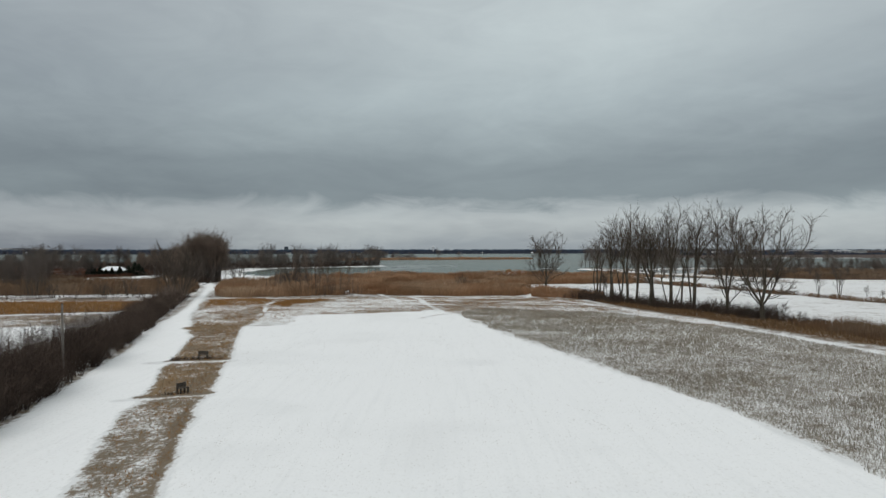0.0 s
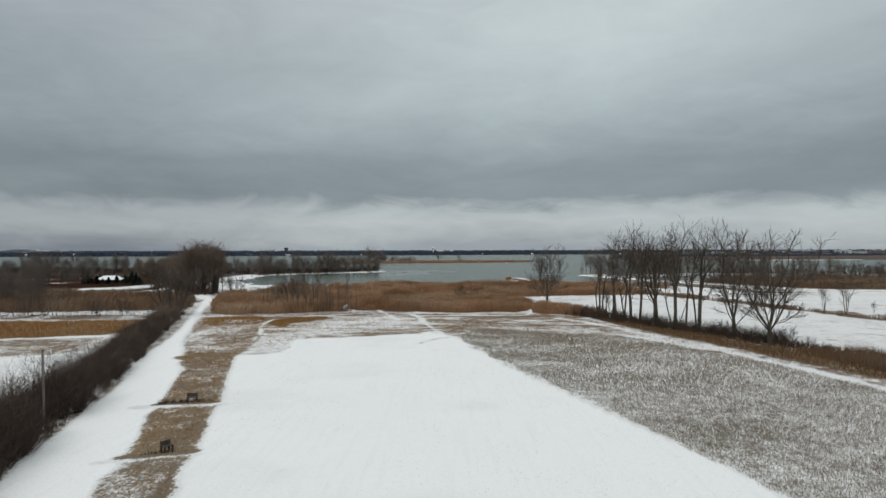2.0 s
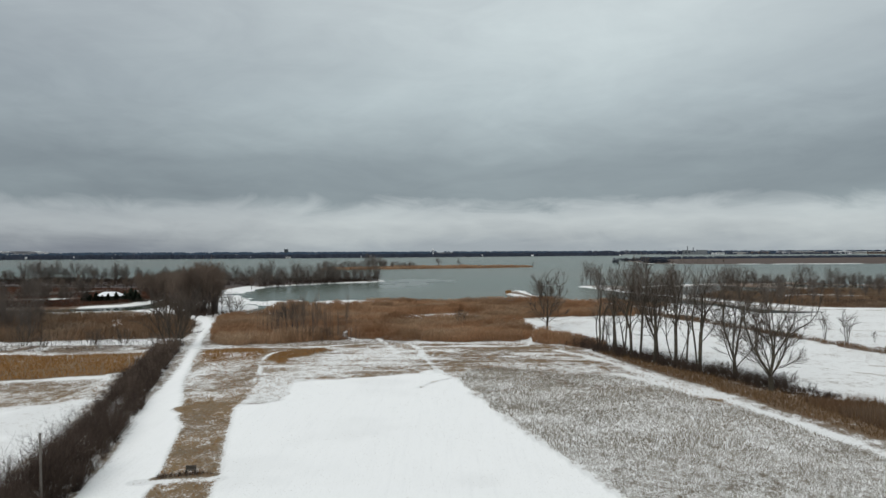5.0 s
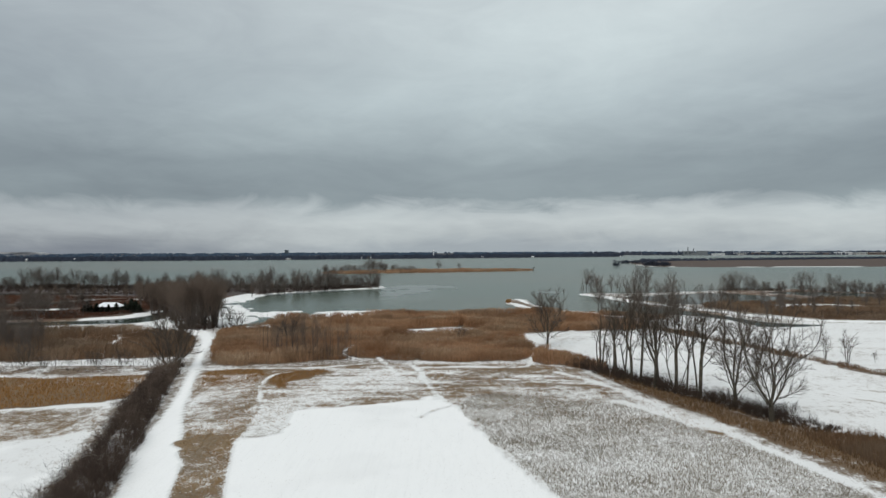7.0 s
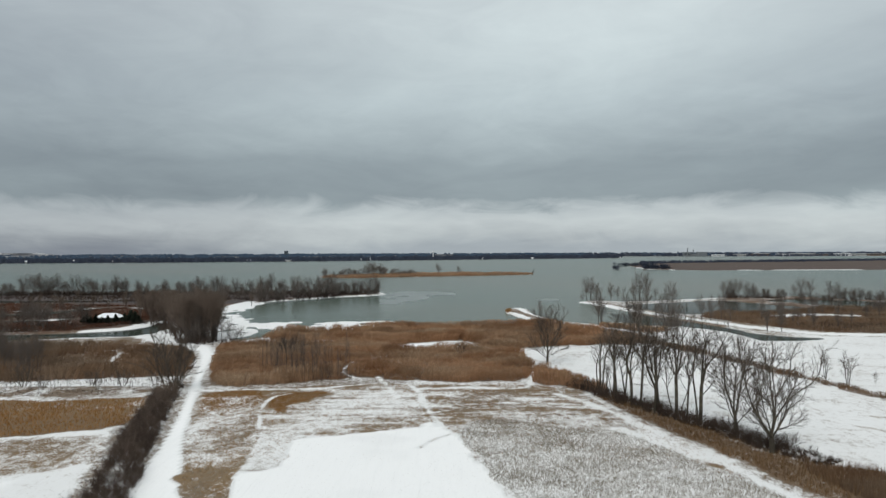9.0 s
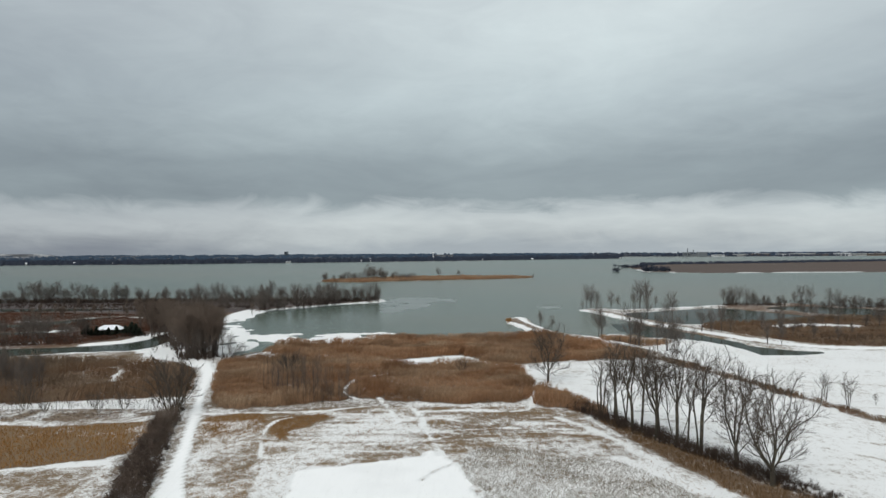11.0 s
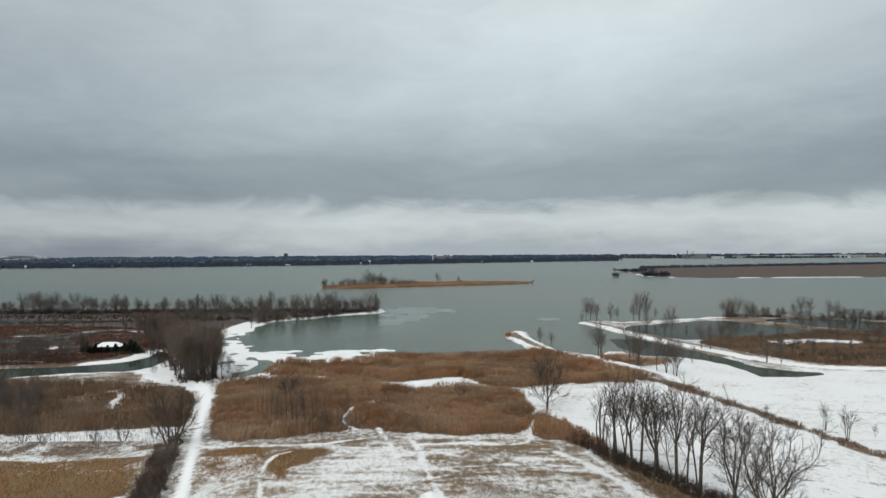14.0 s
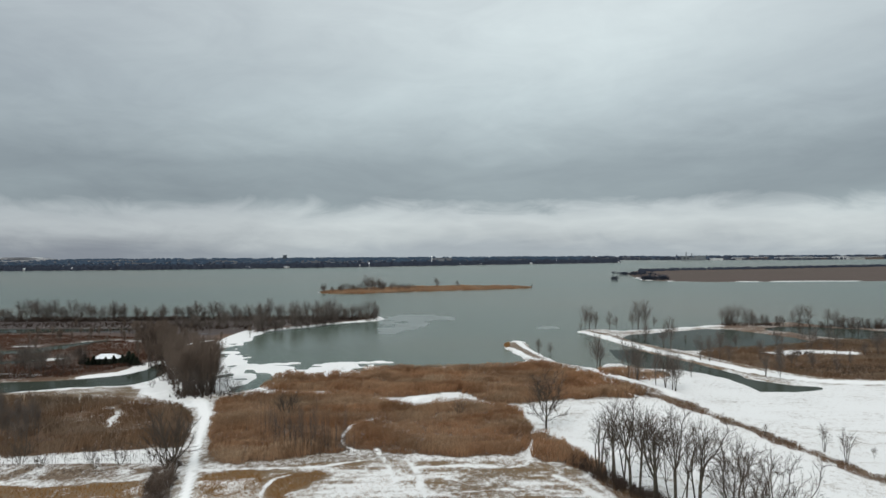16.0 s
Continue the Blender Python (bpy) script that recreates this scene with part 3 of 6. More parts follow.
def cover(x, y):
    """How much of the ground is under snow, how golden its dry grass is, how rusty its fallen reeds, and how far its
    colour is dimmed.
    """
    n = x.size
    snow, gold, rust, dim = np.full(n, 0.5), np.full(n, 0.45), np.full(n, 0.4), np.zeros(n)
    sd = land_distance(x, y)
    edge = rough(x, y, 4.5, 31)
    patch = rough(x, y, 9, 41)
    fine = rough(x, y, 1.6, 51, 2)
    blot = rough(x, y * 0.7, 3.6, 56, 3)
    streak = rough(x * 0.28, y * 1.5, 2.6, 57, 3)

    def lay(d, s=None, g=None, r=None, soft=0.5, wander=0.6):
        w = step(d + edge * wander, -soft, soft)
        for a, v in ((snow, s), (gold, g), (rust, r)):
            if v is not None:
                a += (v - a) * w

    near = y < 700
    lay(np.where(near, 5.0, -5), 0.55 + 0.2 * patch)
    lay(inside(x, y, [(-700, 232), (-160, 242), (-134, 249), (-118, 266), (-108, 330), (-106, 410), (-45, 470), (-40, 500), (-700, 500)]), 0.12 + 0.14 * patch, 0.2, 1.0, 4, 2)
    lay(inside(x, y, [(170, 330), (400, 330), (400, 450), (170, 440), (166, 404)]), 0.28 + 0.2 * patch, 0.4, 0.8, 2, 2)
    lay(inside(x, y, EAST_MEADOW), 0.78 + 0.08 * patch + 0.10 * streak * step(y, 230, 190) + 0.14 * np.maximum(blot, -1.2) * step(x, 90, 50), 0.6, 0.1, 1.0, 1.2)
    for bed in (REED_LAKE, REED_MEADOW, REED_WEST, REED_EAST, REED_MARSH, REED_STRIP):
        lay(inside(x, y, bed), 0.16 + 0.16 * patch, 0.5, 0.9, 0.8, 1.6)
    lay(inside(x, y, SNOW_LANDING), np.where(x < -106, 0.55 + 0.4 * streak, 0.97), 0.5, 0.2, 1.0, 1.5)
    lay(inside(x, y, SNOW_POOL), 0.86 + 0.2 * blot, 0.3, 0.3, 0.8, 2.2)
    lay(1.3 - along(x, y, WEST_GAP), 0.56 + 0.4 * blot, 0.4, 0.3, 0.6, 1.0)
    for pts in ([(-187, 288), (-164, 296)], [(-185, 290), (-166, 298)], [(-184, 355), (-174, 361)], [(-206, 337), (-200, 340)], [(-150, 352), (-162, 358)], [(-196, 262), (-152, 259)], [(-230, 300), (-205, 302)], [(-128, 340), (-120, 356)]):
        lay(1.9 - along(x, y, pts), 0.95, soft=0.8, wander=1.4)
    # drift ice and snow along the water's edge
    lay(np.where((y > 225) & (y < 500) & (x < -18) & (x > -125), np.where(y > 396, step(sd, 4.5, 1.5), step(sd, 9, 3)) * 4 - 2, -3), 0.97, soft=0.6, wander=0.5)
    lay(inside(x, y, [(-104, 240), (-62, 232), (-62, 258), (-38, 252), (-14, 284), (-60, 296), (-96, 330), (-108, 400), (-118, 400), (-112, 300)]), 0.97, 0.3, 0.2, 1, 1)
    lay(inside(x, y, [(-240, 200), (-240, 216), (-170, 221), (-144, 227), (-122, 236), (-106, 238), (-97, 224), (-88, 208), (-140, 210)]), 0.30 + 0.22 * streak, 0.6, 0.3, 1.0, 1.5)
    # white rims of the channel: the southern bank, and a tongue under the cabin
    lay(1.7 - along(x, y, [(-220, 212), (-172, 217), (-146, 224), (-133, 229.5), (-121, 233), (-111, 236), (-102, 238)]), 0.86 + 0.2 * blot, soft=0.9, wander=1.6)
    lay(inside(x, y, [(-135, 249), (-132, 258), (-117, 265), (-114, 275), (-111, 268), (-115, 256)], 0), 0.97, soft=0.8, wander=0.8)
    lay(inside(x, y, [(-95, 212), (-97, 224), (-101, 240), (-101, 256), (-97, 264), (-89, 246), (-81, 222), (-73, 212), (-70, 203), (-78, 204), (-86, 205)]), 0.97 + 0.12 * blot, 0.5, 0.2, 0.8, 1.2)
    lay(np.where(y > 212, 4.5, 1.8) - along(x, y, DIKE), 0.4, 0.5, 0.8, 0.6, 1.4)
    lay(np.where(y > 284, 6.0, -9) - along(x, y, DIKE), 0.30, 0.7, 0.5, soft=0.8, wander=1.0)
    lay(1.5 - along(x, y, SPIT_PATH), 1.0, soft=0.4, wander=0.4)
    lay(0.9 - along(x, y, REED_PATH), 0.95, soft=0.5, wander=0.5)
    lay(1.3 - along(x, y, SPIT_RIM), 1.0, soft=0.4, wander=0.7)
    lay(4.5 - np.hypot(x - 39.5, y - 346), 1.0, soft=0.5)
    for pts, w in (([(150, 300), (165, 306), (180, 300)], 6), ([(196, 268), (230, 278), (270, 275)], 5)):
        lay(w - along(x, y, pts), 0.92, soft=1.0, wander=2.0)
    lay(np.where(y > 262, 8.0, 5.0) - along(x, y, DIKE_ROAD), 0.30 + 0.2 * patch, 0.6, 0.5, soft=1.0, wander=1.0)
    lay(np.where(y > 262, 3.2, 3.8) - along(x, y, DIKE_ROAD), 1.0, soft=0.6, wander=1.0)
    lay(2.2 - along(x, y, POND_BANK), 0.95, soft=0.6)
    lay(inside(x, y, PLATEAU), 0.45 + 0.08 * patch + 0.12 * blot + 0.30 * streak, 0.75, 0.15, 1.0, 1.0)
    lay(inside(x, y, [(14, 112), (30, 119), (37, 104), (30, 100), (20, 108)]), 0.72 + 0.1 * patch, 0.6, 0.05, 2.0, 2.0)
    lay(inside(x, y, [(-29, 112), (-19.5, 110.5), (-20, 99), (-21, 94.4), (-26, 93), (-27.5, 101)], 0), 0.70 + 0.08 * patch + 0.05 * blot, 0.5, 0.1, 1.0, 1.0)
    lay(inside(x, y, [(-26, 113), (-6, 115), (0, 128), (-12, 140), (-26, 128)]), 0.58 + 0.08 * patch + 0.24 * streak, 0.6, 0.1, 3, 2.0)
    for pts, g in DRY_PATCHES:
        lay(inside(x, y, pts), (0.16 if g > 0.8 else 0.36) + 0.12 * blot, g, 0.25 if g > 0.8 else 0.1, 1.8, 2.8)
    lay(inside(x, y, VERGE, 0), np.where(y < 48, 0.36, 0.30 + 0.24 * step(y, 92, 100)) + 0.08 * patch + np.where(y < 92, 0.10, 0.2) * blot + 0.04 * fine, np.where(y < 48, 0.15 + 0.2 * patch, 0.8 + 0.35 * blot), 0.1, 0.15, 0.15)
    lay(inside(x, y, STUBBLE_FIELD, 0), np.where(y < 72, 0.64, 0.68) + 0.07 * patch + 0.05 * fine - 0.12 * step(x - y * 0.05, 30, 44) * step(y, 90, 60), 0.22 + 0.18 * patch, 0.05, 0.7, 0.7)
    lay(inside(x, y, [(8, 128), (30, 122), (37, 106), (33, 100), (20, 106), (5, 112)]), 0.56 + 0.14 * streak + 0.08 * blot, 0.55, 0.05, 3.0, 3.0)
    lay(inside(x, y, [(19, 107), (27, 114), (36, 112), (40.2, 102), (42.6, 90), (40.6, 90), (36, 97), (29, 106)]), 0.80 + 0.2 * blot, 0.6, 0.05, 1.0, 1.4)
    lay(inside(x, y, FIELD, 0), 1.05 - 0.05 * step(patch, 0.2, 0.9), 0.5, 0.1, 0.35, np.where(y > 90, 0.8, 0.25))
    # the same fields and road, going on southwards
    lay(inside(x, y, [(-120, 17), (-26, 17), (-8, -60), (-120, -60)]), 0.9, 0.5, 0.2, 1.0, 1.0)
    lay(inside(x, y, [(22.4, 16), (56, 16), (76, -60), (32, -60)]), 0.49 + 0.07 * patch, 0.22, 0.05, 0.7, 0.7)
    lay(inside(x, y, [(-7.9, 17), (22, 17), (30, -60), (10, -60)]), 0.985, 0.5, 0.1, 0.45, 0.5)
    lay(inside(x, y, [(-21.4, 17), (-11.4, 17), (6, -60), (-4, -60)]), 1.0, 0.5, 0.1, 0.4, 0.45)
    lay(inside(x, y, GOLD_WEST), 0.06 + (0.22 + 0.34 * blot) * step(y, 124, 134), 0.85, 0.35, 0.6, 1.0)
    lay(inside(x, y, SNOW_WEST), 0.86 + 0.14 * blot, 0.6, 0.1, 0.6, 0.6)
    lay(inside(x, y, STRAW_WEST), 0.50 + 0.1 * patch + 0.22 * blot, 0.65, 0.2, 1.2, 1.5)
    lay(inside(x, y, SNOW_BAND_WEST), np.where(y > 150, 0.93, 0.42 + 0.28 * blot), 0.35, 0.55, 1.0, 1.2)
    lay(inside(x, y, EAST_MARGIN), 0.28 + 0.1 * patch + 0.2 * blot, 0.8, 0.5, 0.6, 0.7)
    lay(0.9 - along(x, y, TRACK_EAST), 0.84 + 0.2 * blot, soft=0.7, wander=0.6)
    lay(4.6 - along(x, y, HEDGE), 0.42 + 0.1 * fine, 0.35, 0.4, 0.9, 1.0)
    lay(inside(x, y, ROAD, 0) - np.where(y > 100, 0.45, 0.2), 1.1, 0.5, 0.1, 0.14, 0.16)
    lay(2.5 - along(x, y, HEDGE), 0.55 + 0.15 * fine, 0.4, 0.3, 0.5, 0.8)
    lay(0.22 - along(x, y, [(-2.4, 103.3), (-0.2, 107.8), (2, 110.2), (3.2, 112)]), 0.62, 0.4, 0.1, 0.3, 0.4)
    for pts, w in PATHS:
        lay(w - along(x, y, pts), 0.78 + 0.12 * fine + 0.1 * blot, soft=0.45, wander=0.5)
    # a dark furrow between the near verge and the field
    lay(0.3 - along(x, y, [(-9.4, 20), (-11.6, 30), (-13.2, 36), (-15.4, 44), (-16.2, 47.5)]), 0.14, 0.3, 0.3, 0.35, 0.4)
    for pts, w in BENCH_DITCHES:
        lay(w - along(x, y, pts), 0.05, 0.2, 0.2, 0.2, 0.15)
    lay(inside(x, y, [(-33.6, 92), (-31.5, 92), (-30.5, 88.6), (-32.2, 88.0), (-33.9, 90.4)]), 0.1, 0.8, 0.2, 0.3, 0.3)
    # faint furrows of bare straw across the far snow
    for pts in ([(66, 118), (78, 104), (96, 92)], [(70, 108), (74, 104)], [(74, 122), (92, 112)], [(92, 176), (120, 168)]):
        lay(0.55 - along(x, y, pts), 0.5, 0.8, 0.1, 0.5, 0.5)
    # over the water: reeds on the island, brown marsh on the eastern point, mixed land on the far shore
    lay(inside(x, y, ISLAND), 0.1, 0.7, 0.6, 2, 0)
    lay(inside(x, y, EAST_POINT, 0), 0.04, 0.1, 0.95, 4, 0)
    lay(np.where((y > 900) & (y < 1200) & (x > 330), 9 + 8 * rough(x, y, 50, 66) - sd, -9), 0.95, soft=2, wander=2)
    lay(inside(x, y, FAR_LAND, 0), 0.06 + 0.24 * rough(x, y * 0.5, 160, 61), 0.0, 1.0, 4, 0)
    lay(np.where((y > 3500) & (x < -2600), 9.0, -9), 0.30 + 0.6 * rough(x, y * 0.6, 60, 67))
    # painted dimness: marsh, eastern point, far shore, land behind the bay
    dim += 0.35 * step(inside(x, y, [(-320, 240), (-160, 246), (-122, 262), (-112, 330), (-130, 402), (-320, 402)]), -5, 5)
    dim += 0.4 * step(inside(x, y, EAST_POINT, 0), -4, 4) + step(inside(x, y, FAR_LAND, 0), -4, 4) + 0.6 * step(inside(x, y, [(-420, 404), (-170, 396), (-118, 376), (-108, 412), (-60, 456), (-60, 480), (-420, 472)]), -6, 6)
    return np.clip(snow, 0, 1.2), np.clip(gold, 0, 1), np.clip(rust, 0, 1), np.clip(dim, 0, 1)


def spaced(fine_a, fine_b, pitch, ends, growth=1.07):
    """Grid lines: even within the fine stretch, then wider and wider out to both ends."""
    core = list(np.arange(fine_a, fine_b + pitch, pitch))
    for sign, end, lst in ((1, ends[1], []), (-1, ends[0], [])):
        p, s = (core[-1] if sign > 0 else core[0]), pitch
        while (p < end) if sign > 0 else (p > end):
            s *= growth
            p += sign * s
            lst.append(p)
        core = core + lst if sign > 0 else lst[::-1] + core
    return np.array(core)


def build_ground():
    xs = spaced(-112, 124, 0.6, (-4900, 4900), 1.05)
    ys = spaced(26, 150, 0.6, (-400, 4960), 1.016)
    # closer lines over the near verge and road
    xs = np.sort(np.concatenate([xs, (xs[:-1] + 0.3)[(xs[:-1] > -34) & (xs[:-1] < -9)]]))
    ys = np.sort(np.concatenate([ys, (ys[:-1] + 0.3)[(ys[:-1] > 27) & (ys[:-1] < 66)]]))
    gx, gy = np.meshgrid(xs, ys)
    x, y = gx.ravel(), gy.ravel()
    z = land_height(x, y)
    nx, ny = len(xs), len(ys)
    i = (np.arange(ny - 1)[:, None] * nx + np.arange(nx - 1)).ravel()
    me = mesh_of("ground", np.stack([x, y, z], 1), np.stack([i, i + 1, i + nx + 1, i + nx], 1), GROUND, True)
    for name, values in zip(("snow", "gold", "rust", "dim"), cover(x, y)):
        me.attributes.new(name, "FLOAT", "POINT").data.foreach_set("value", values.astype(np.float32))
    return tagged(new("ground", me), "snow-dusted farmland and marsh reaching to the far shore", "ground", kind="structure")


build_ground()


def build_water():
    bm = bmesh.new()
    bmesh.ops.create_grid(bm, x_segments=20, y_segments=20, size=1)
    bmesh.ops.transform(bm, matrix=Matrix.Translation((0, 2530, WATER_Z)) @ Matrix.Diagonal((4890, 2420, 1, 1)), verts=bm.verts)
    me = bpy.data.meshes.new("water")
    bm.to_mesh(me), bm.free()
    me.materials.append(WATER)
    tagged(new("water", me), "grey-green lake water under an overcast sky", "lake", kind="structure")


build_water()


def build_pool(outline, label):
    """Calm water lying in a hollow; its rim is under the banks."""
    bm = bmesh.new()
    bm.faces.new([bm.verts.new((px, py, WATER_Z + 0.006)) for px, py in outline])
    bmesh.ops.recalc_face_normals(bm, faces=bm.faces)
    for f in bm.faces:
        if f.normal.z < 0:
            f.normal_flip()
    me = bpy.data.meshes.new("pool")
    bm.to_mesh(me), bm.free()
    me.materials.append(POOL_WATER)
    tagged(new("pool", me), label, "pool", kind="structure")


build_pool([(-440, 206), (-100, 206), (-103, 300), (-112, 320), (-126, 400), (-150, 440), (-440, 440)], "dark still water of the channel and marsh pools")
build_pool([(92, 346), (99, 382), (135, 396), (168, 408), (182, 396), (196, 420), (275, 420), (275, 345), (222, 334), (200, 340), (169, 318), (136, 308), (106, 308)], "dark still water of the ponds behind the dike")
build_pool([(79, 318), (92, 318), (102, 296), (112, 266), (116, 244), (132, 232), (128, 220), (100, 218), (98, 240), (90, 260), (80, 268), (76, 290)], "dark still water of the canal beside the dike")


def build_ice(pts, step_m, threshold, seed, label):
    """A sheet of thin ice with a ragged, holed outline."""
    p = np.array(pts, float)
    xs, ys = np.arange(p[:, 0].min() - 4, p[:, 0].max() + 4, step_m), np.arange(p[:, 1].min() - 4, p[:, 1].max() + 4, step_m)
    gx, gy = np.meshgrid(xs, ys)
    v = np.stack([gx.ravel(), gy.ravel(), np.full(gx.size, WATER_Z + 0.03)], 1)
    keep = (inside(v[:, 0], v[:, 1], pts) + rough(v[:, 0] * 0.6, v[:, 1] * 0.3, 9, seed, 5) * 9 + rough(v[:, 0], v[:, 1] * 0.3, 26, seed + 9) * 8 - 10 * step(rough(v[:, 0] * 0.35, v[:, 1] * 0.9, 7, seed + 4, 4), 0.25, 0.6) > threshold).reshape(gx.shape)
    q = keep[:-1, :-1] & keep[1:, :-1] & keep[:-1, 1:] & keep[1:, 1:]
    nx = len(xs)
    i = (np.arange(len(ys) - 1)[:, None] * nx + np.arange(nx - 1))[q]
    me = mesh_of("ice", v, np.stack([i, i + 1, i + nx + 1, i + nx], 1), ICE)
    tagged(new("ice", me), label, "ice", kind="structure")


build_ice([(-38, 402), (-39, 440), (-40, 478), (-33, 511), (-17, 524), (-4, 497), (12, 473), (0, 439), (-13, 406), (-28, 380)], 1.2, 0, 71, "thin grey drift ice on the open lake")
build_ice([(58, 402), (64, 416), (80, 414), (78, 398)], 1.2, 0.5, 73, "thin grey drift ice beside the snowy dike")


# ---------------------------------------------------------------- bare trees
def tubes(branches):
    """Tapered, bent branches, each a list of (point, radius) rings with that many sides, as one mesh."""
    vs, fs, o = [], [], 0
    for pts, radii, sides in branches:
        n = len(pts)
        d = np.gradient(pts, axis=0)
        d /= np.maximum(np.linalg.norm(d, axis=1, keepdims=True), 1e-6)
        ref = np.array([1.0, 0, 0]) if abs(d[0, 0]) < 0.8 else np.array([0, 1.0, 0])
        a = np.cross(d, ref)
        a /= np.maximum(np.linalg.norm(a, axis=1, keepdims=True), 1e-6)
        b = np.cross(d, a)
        t = np.arange(sides) * (2 * math.pi / sides)
        ring = a[:, None] * np.cos(t)[None, :, None] + b[:, None] * np.sin(t)[None, :, None]
        vs.append((pts[:, None] + ring * radii[:, None, None]).reshape(-1, 3))
        r, k = np.arange(n - 1)[:, None] * sides, np.arange(sides)[None]
        k2 = (k + 1) % sides
        fs.append(np.stack([r + k, r + k2, r + sides + k2, r + sides + k], -1).reshape(-1, 4) + o)
        o += n * sides
    return np.concatenate(vs), np.concatenate(fs)


def branch_out(rs, starts, height, low, reach, lean, step_m, lobes, bend, deep):
    """Limbs that rise from the given stems and fan out to an uneven dome, forking twice on the way. Returns the nodes and each one's parent."""
    pos, par, ends = [], [], []
    for chain, root in starts:
        for q in chain:
            par.append(root)
            root = len(pos)
            pos.append(np.array(q, float))
        ends.append(root)
    stems = np.array(pos)
    usable = np.flatnonzero(stems[:, 2] > min(low * 0.55, stems[:, 2].max() * 0.6))

    def shoot(k, way, length, level):
        n = max(2, int(length / step_m))
        w = way / np.linalg.norm(way)
        made = []
        for _ in range(n):
            w = w + rs.normal(0, bend, 3) + np.array([0, 0, 0.03])
            w = w / np.linalg.norm(w)
            pos.append(pos[k] + w * step_m)
            par.append(k)
            k = len(pos) - 1
            made.append((k, w))
        if level > deep:
            return
        m = int(length * (1.15 if level == 1 else 1.2) / max(0.8, step_m * 2.4) + rs.uniform(0, 1))
        turn = rs.uniform(0, 6.283)
        for c in range(m):
            f = min(0.98, 0.15 + 0.85 * (c + rs.uniform(0, 1)) / m)
            q, w = made[int(f * n)]
            turn += 2.4
            a = np.cross(w, np.array([0.31, 0.2, 0.93]) if abs(w[2]) < 0.85 else np.array([1.0, 0, 0]))
            a = a / np.linalg.norm(a)
            b = np.cross(w, a)
            wide = rs.uniform(0.42, 0.85)
            d = w * math.cos(wide) + (a * math.cos(turn) + b * math.sin(turn)) * math.sin(wide)
            d[2] = max(d[2], -0.05 + 0.12 * rs.uniform(-1, 1))
            long = length * (1.0 - 0.55 * f) * rs.uniform(0.36, 0.6)
            if long > step_m * 0.9:
                shoot(q, d, long, level + 1)

    for k in ends:
        p = par[k]
        d = pos[k] - pos[p] if p >= 0 else np.array([0, 0, 1.0])
        out = math.hypot(pos[k][0], pos[k][1])
        shoot(k, d / np.linalg.norm(d) + np.array([0, 0, 0.75 - 0.5 * min(1.0, out / reach)]), max(1.0, min((height - pos[k][2]) * rs.uniform(0.72, 0.9), 1.6 + 2.2 * max(0.0, reach * 1.1 - out))), 1)
    turn = rs.uniform(0, 6.283)
    for c in range(lobes):
        turn += 2.39996 + rs.normal(0, 0.3)
        el = math.asin(min(0.97, 0.34 + 0.62 * (c + rs.uniform(0, 1)) / lobes))
        size = rs.uniform(0.78, 0.98)
        out = reach * math.cos(el) * (1.0 + 0.3 * math.sin(2 * el)) * size
        tip = np.array([math.cos(turn) * out + lean[0], math.sin(turn) * out + lean[1], low * 0.7 + (height - low * 0.7) * math.sin(el) * size])
        # from the stem that leaves the shoot rising outwards
        d = tip - stems[usable]
        flat = np.hypot(d[:, 0], d[:, 1])
        cost = np.linalg.norm(d, axis=1) + 3.0 * np.maximum(0, flat - 0.9 * d[:, 2]) + 2.5 * np.maximum(0, np.hypot(stems[usable, 0], stems[usable, 1]) - out)
        k = int(usable[cost.argmin()])
        way = tip - pos[k]
        if way[2] > 0.2:
            shoot(k, way, np.linalg.norm(way), 1)
    return np.array(pos), np.array(par)


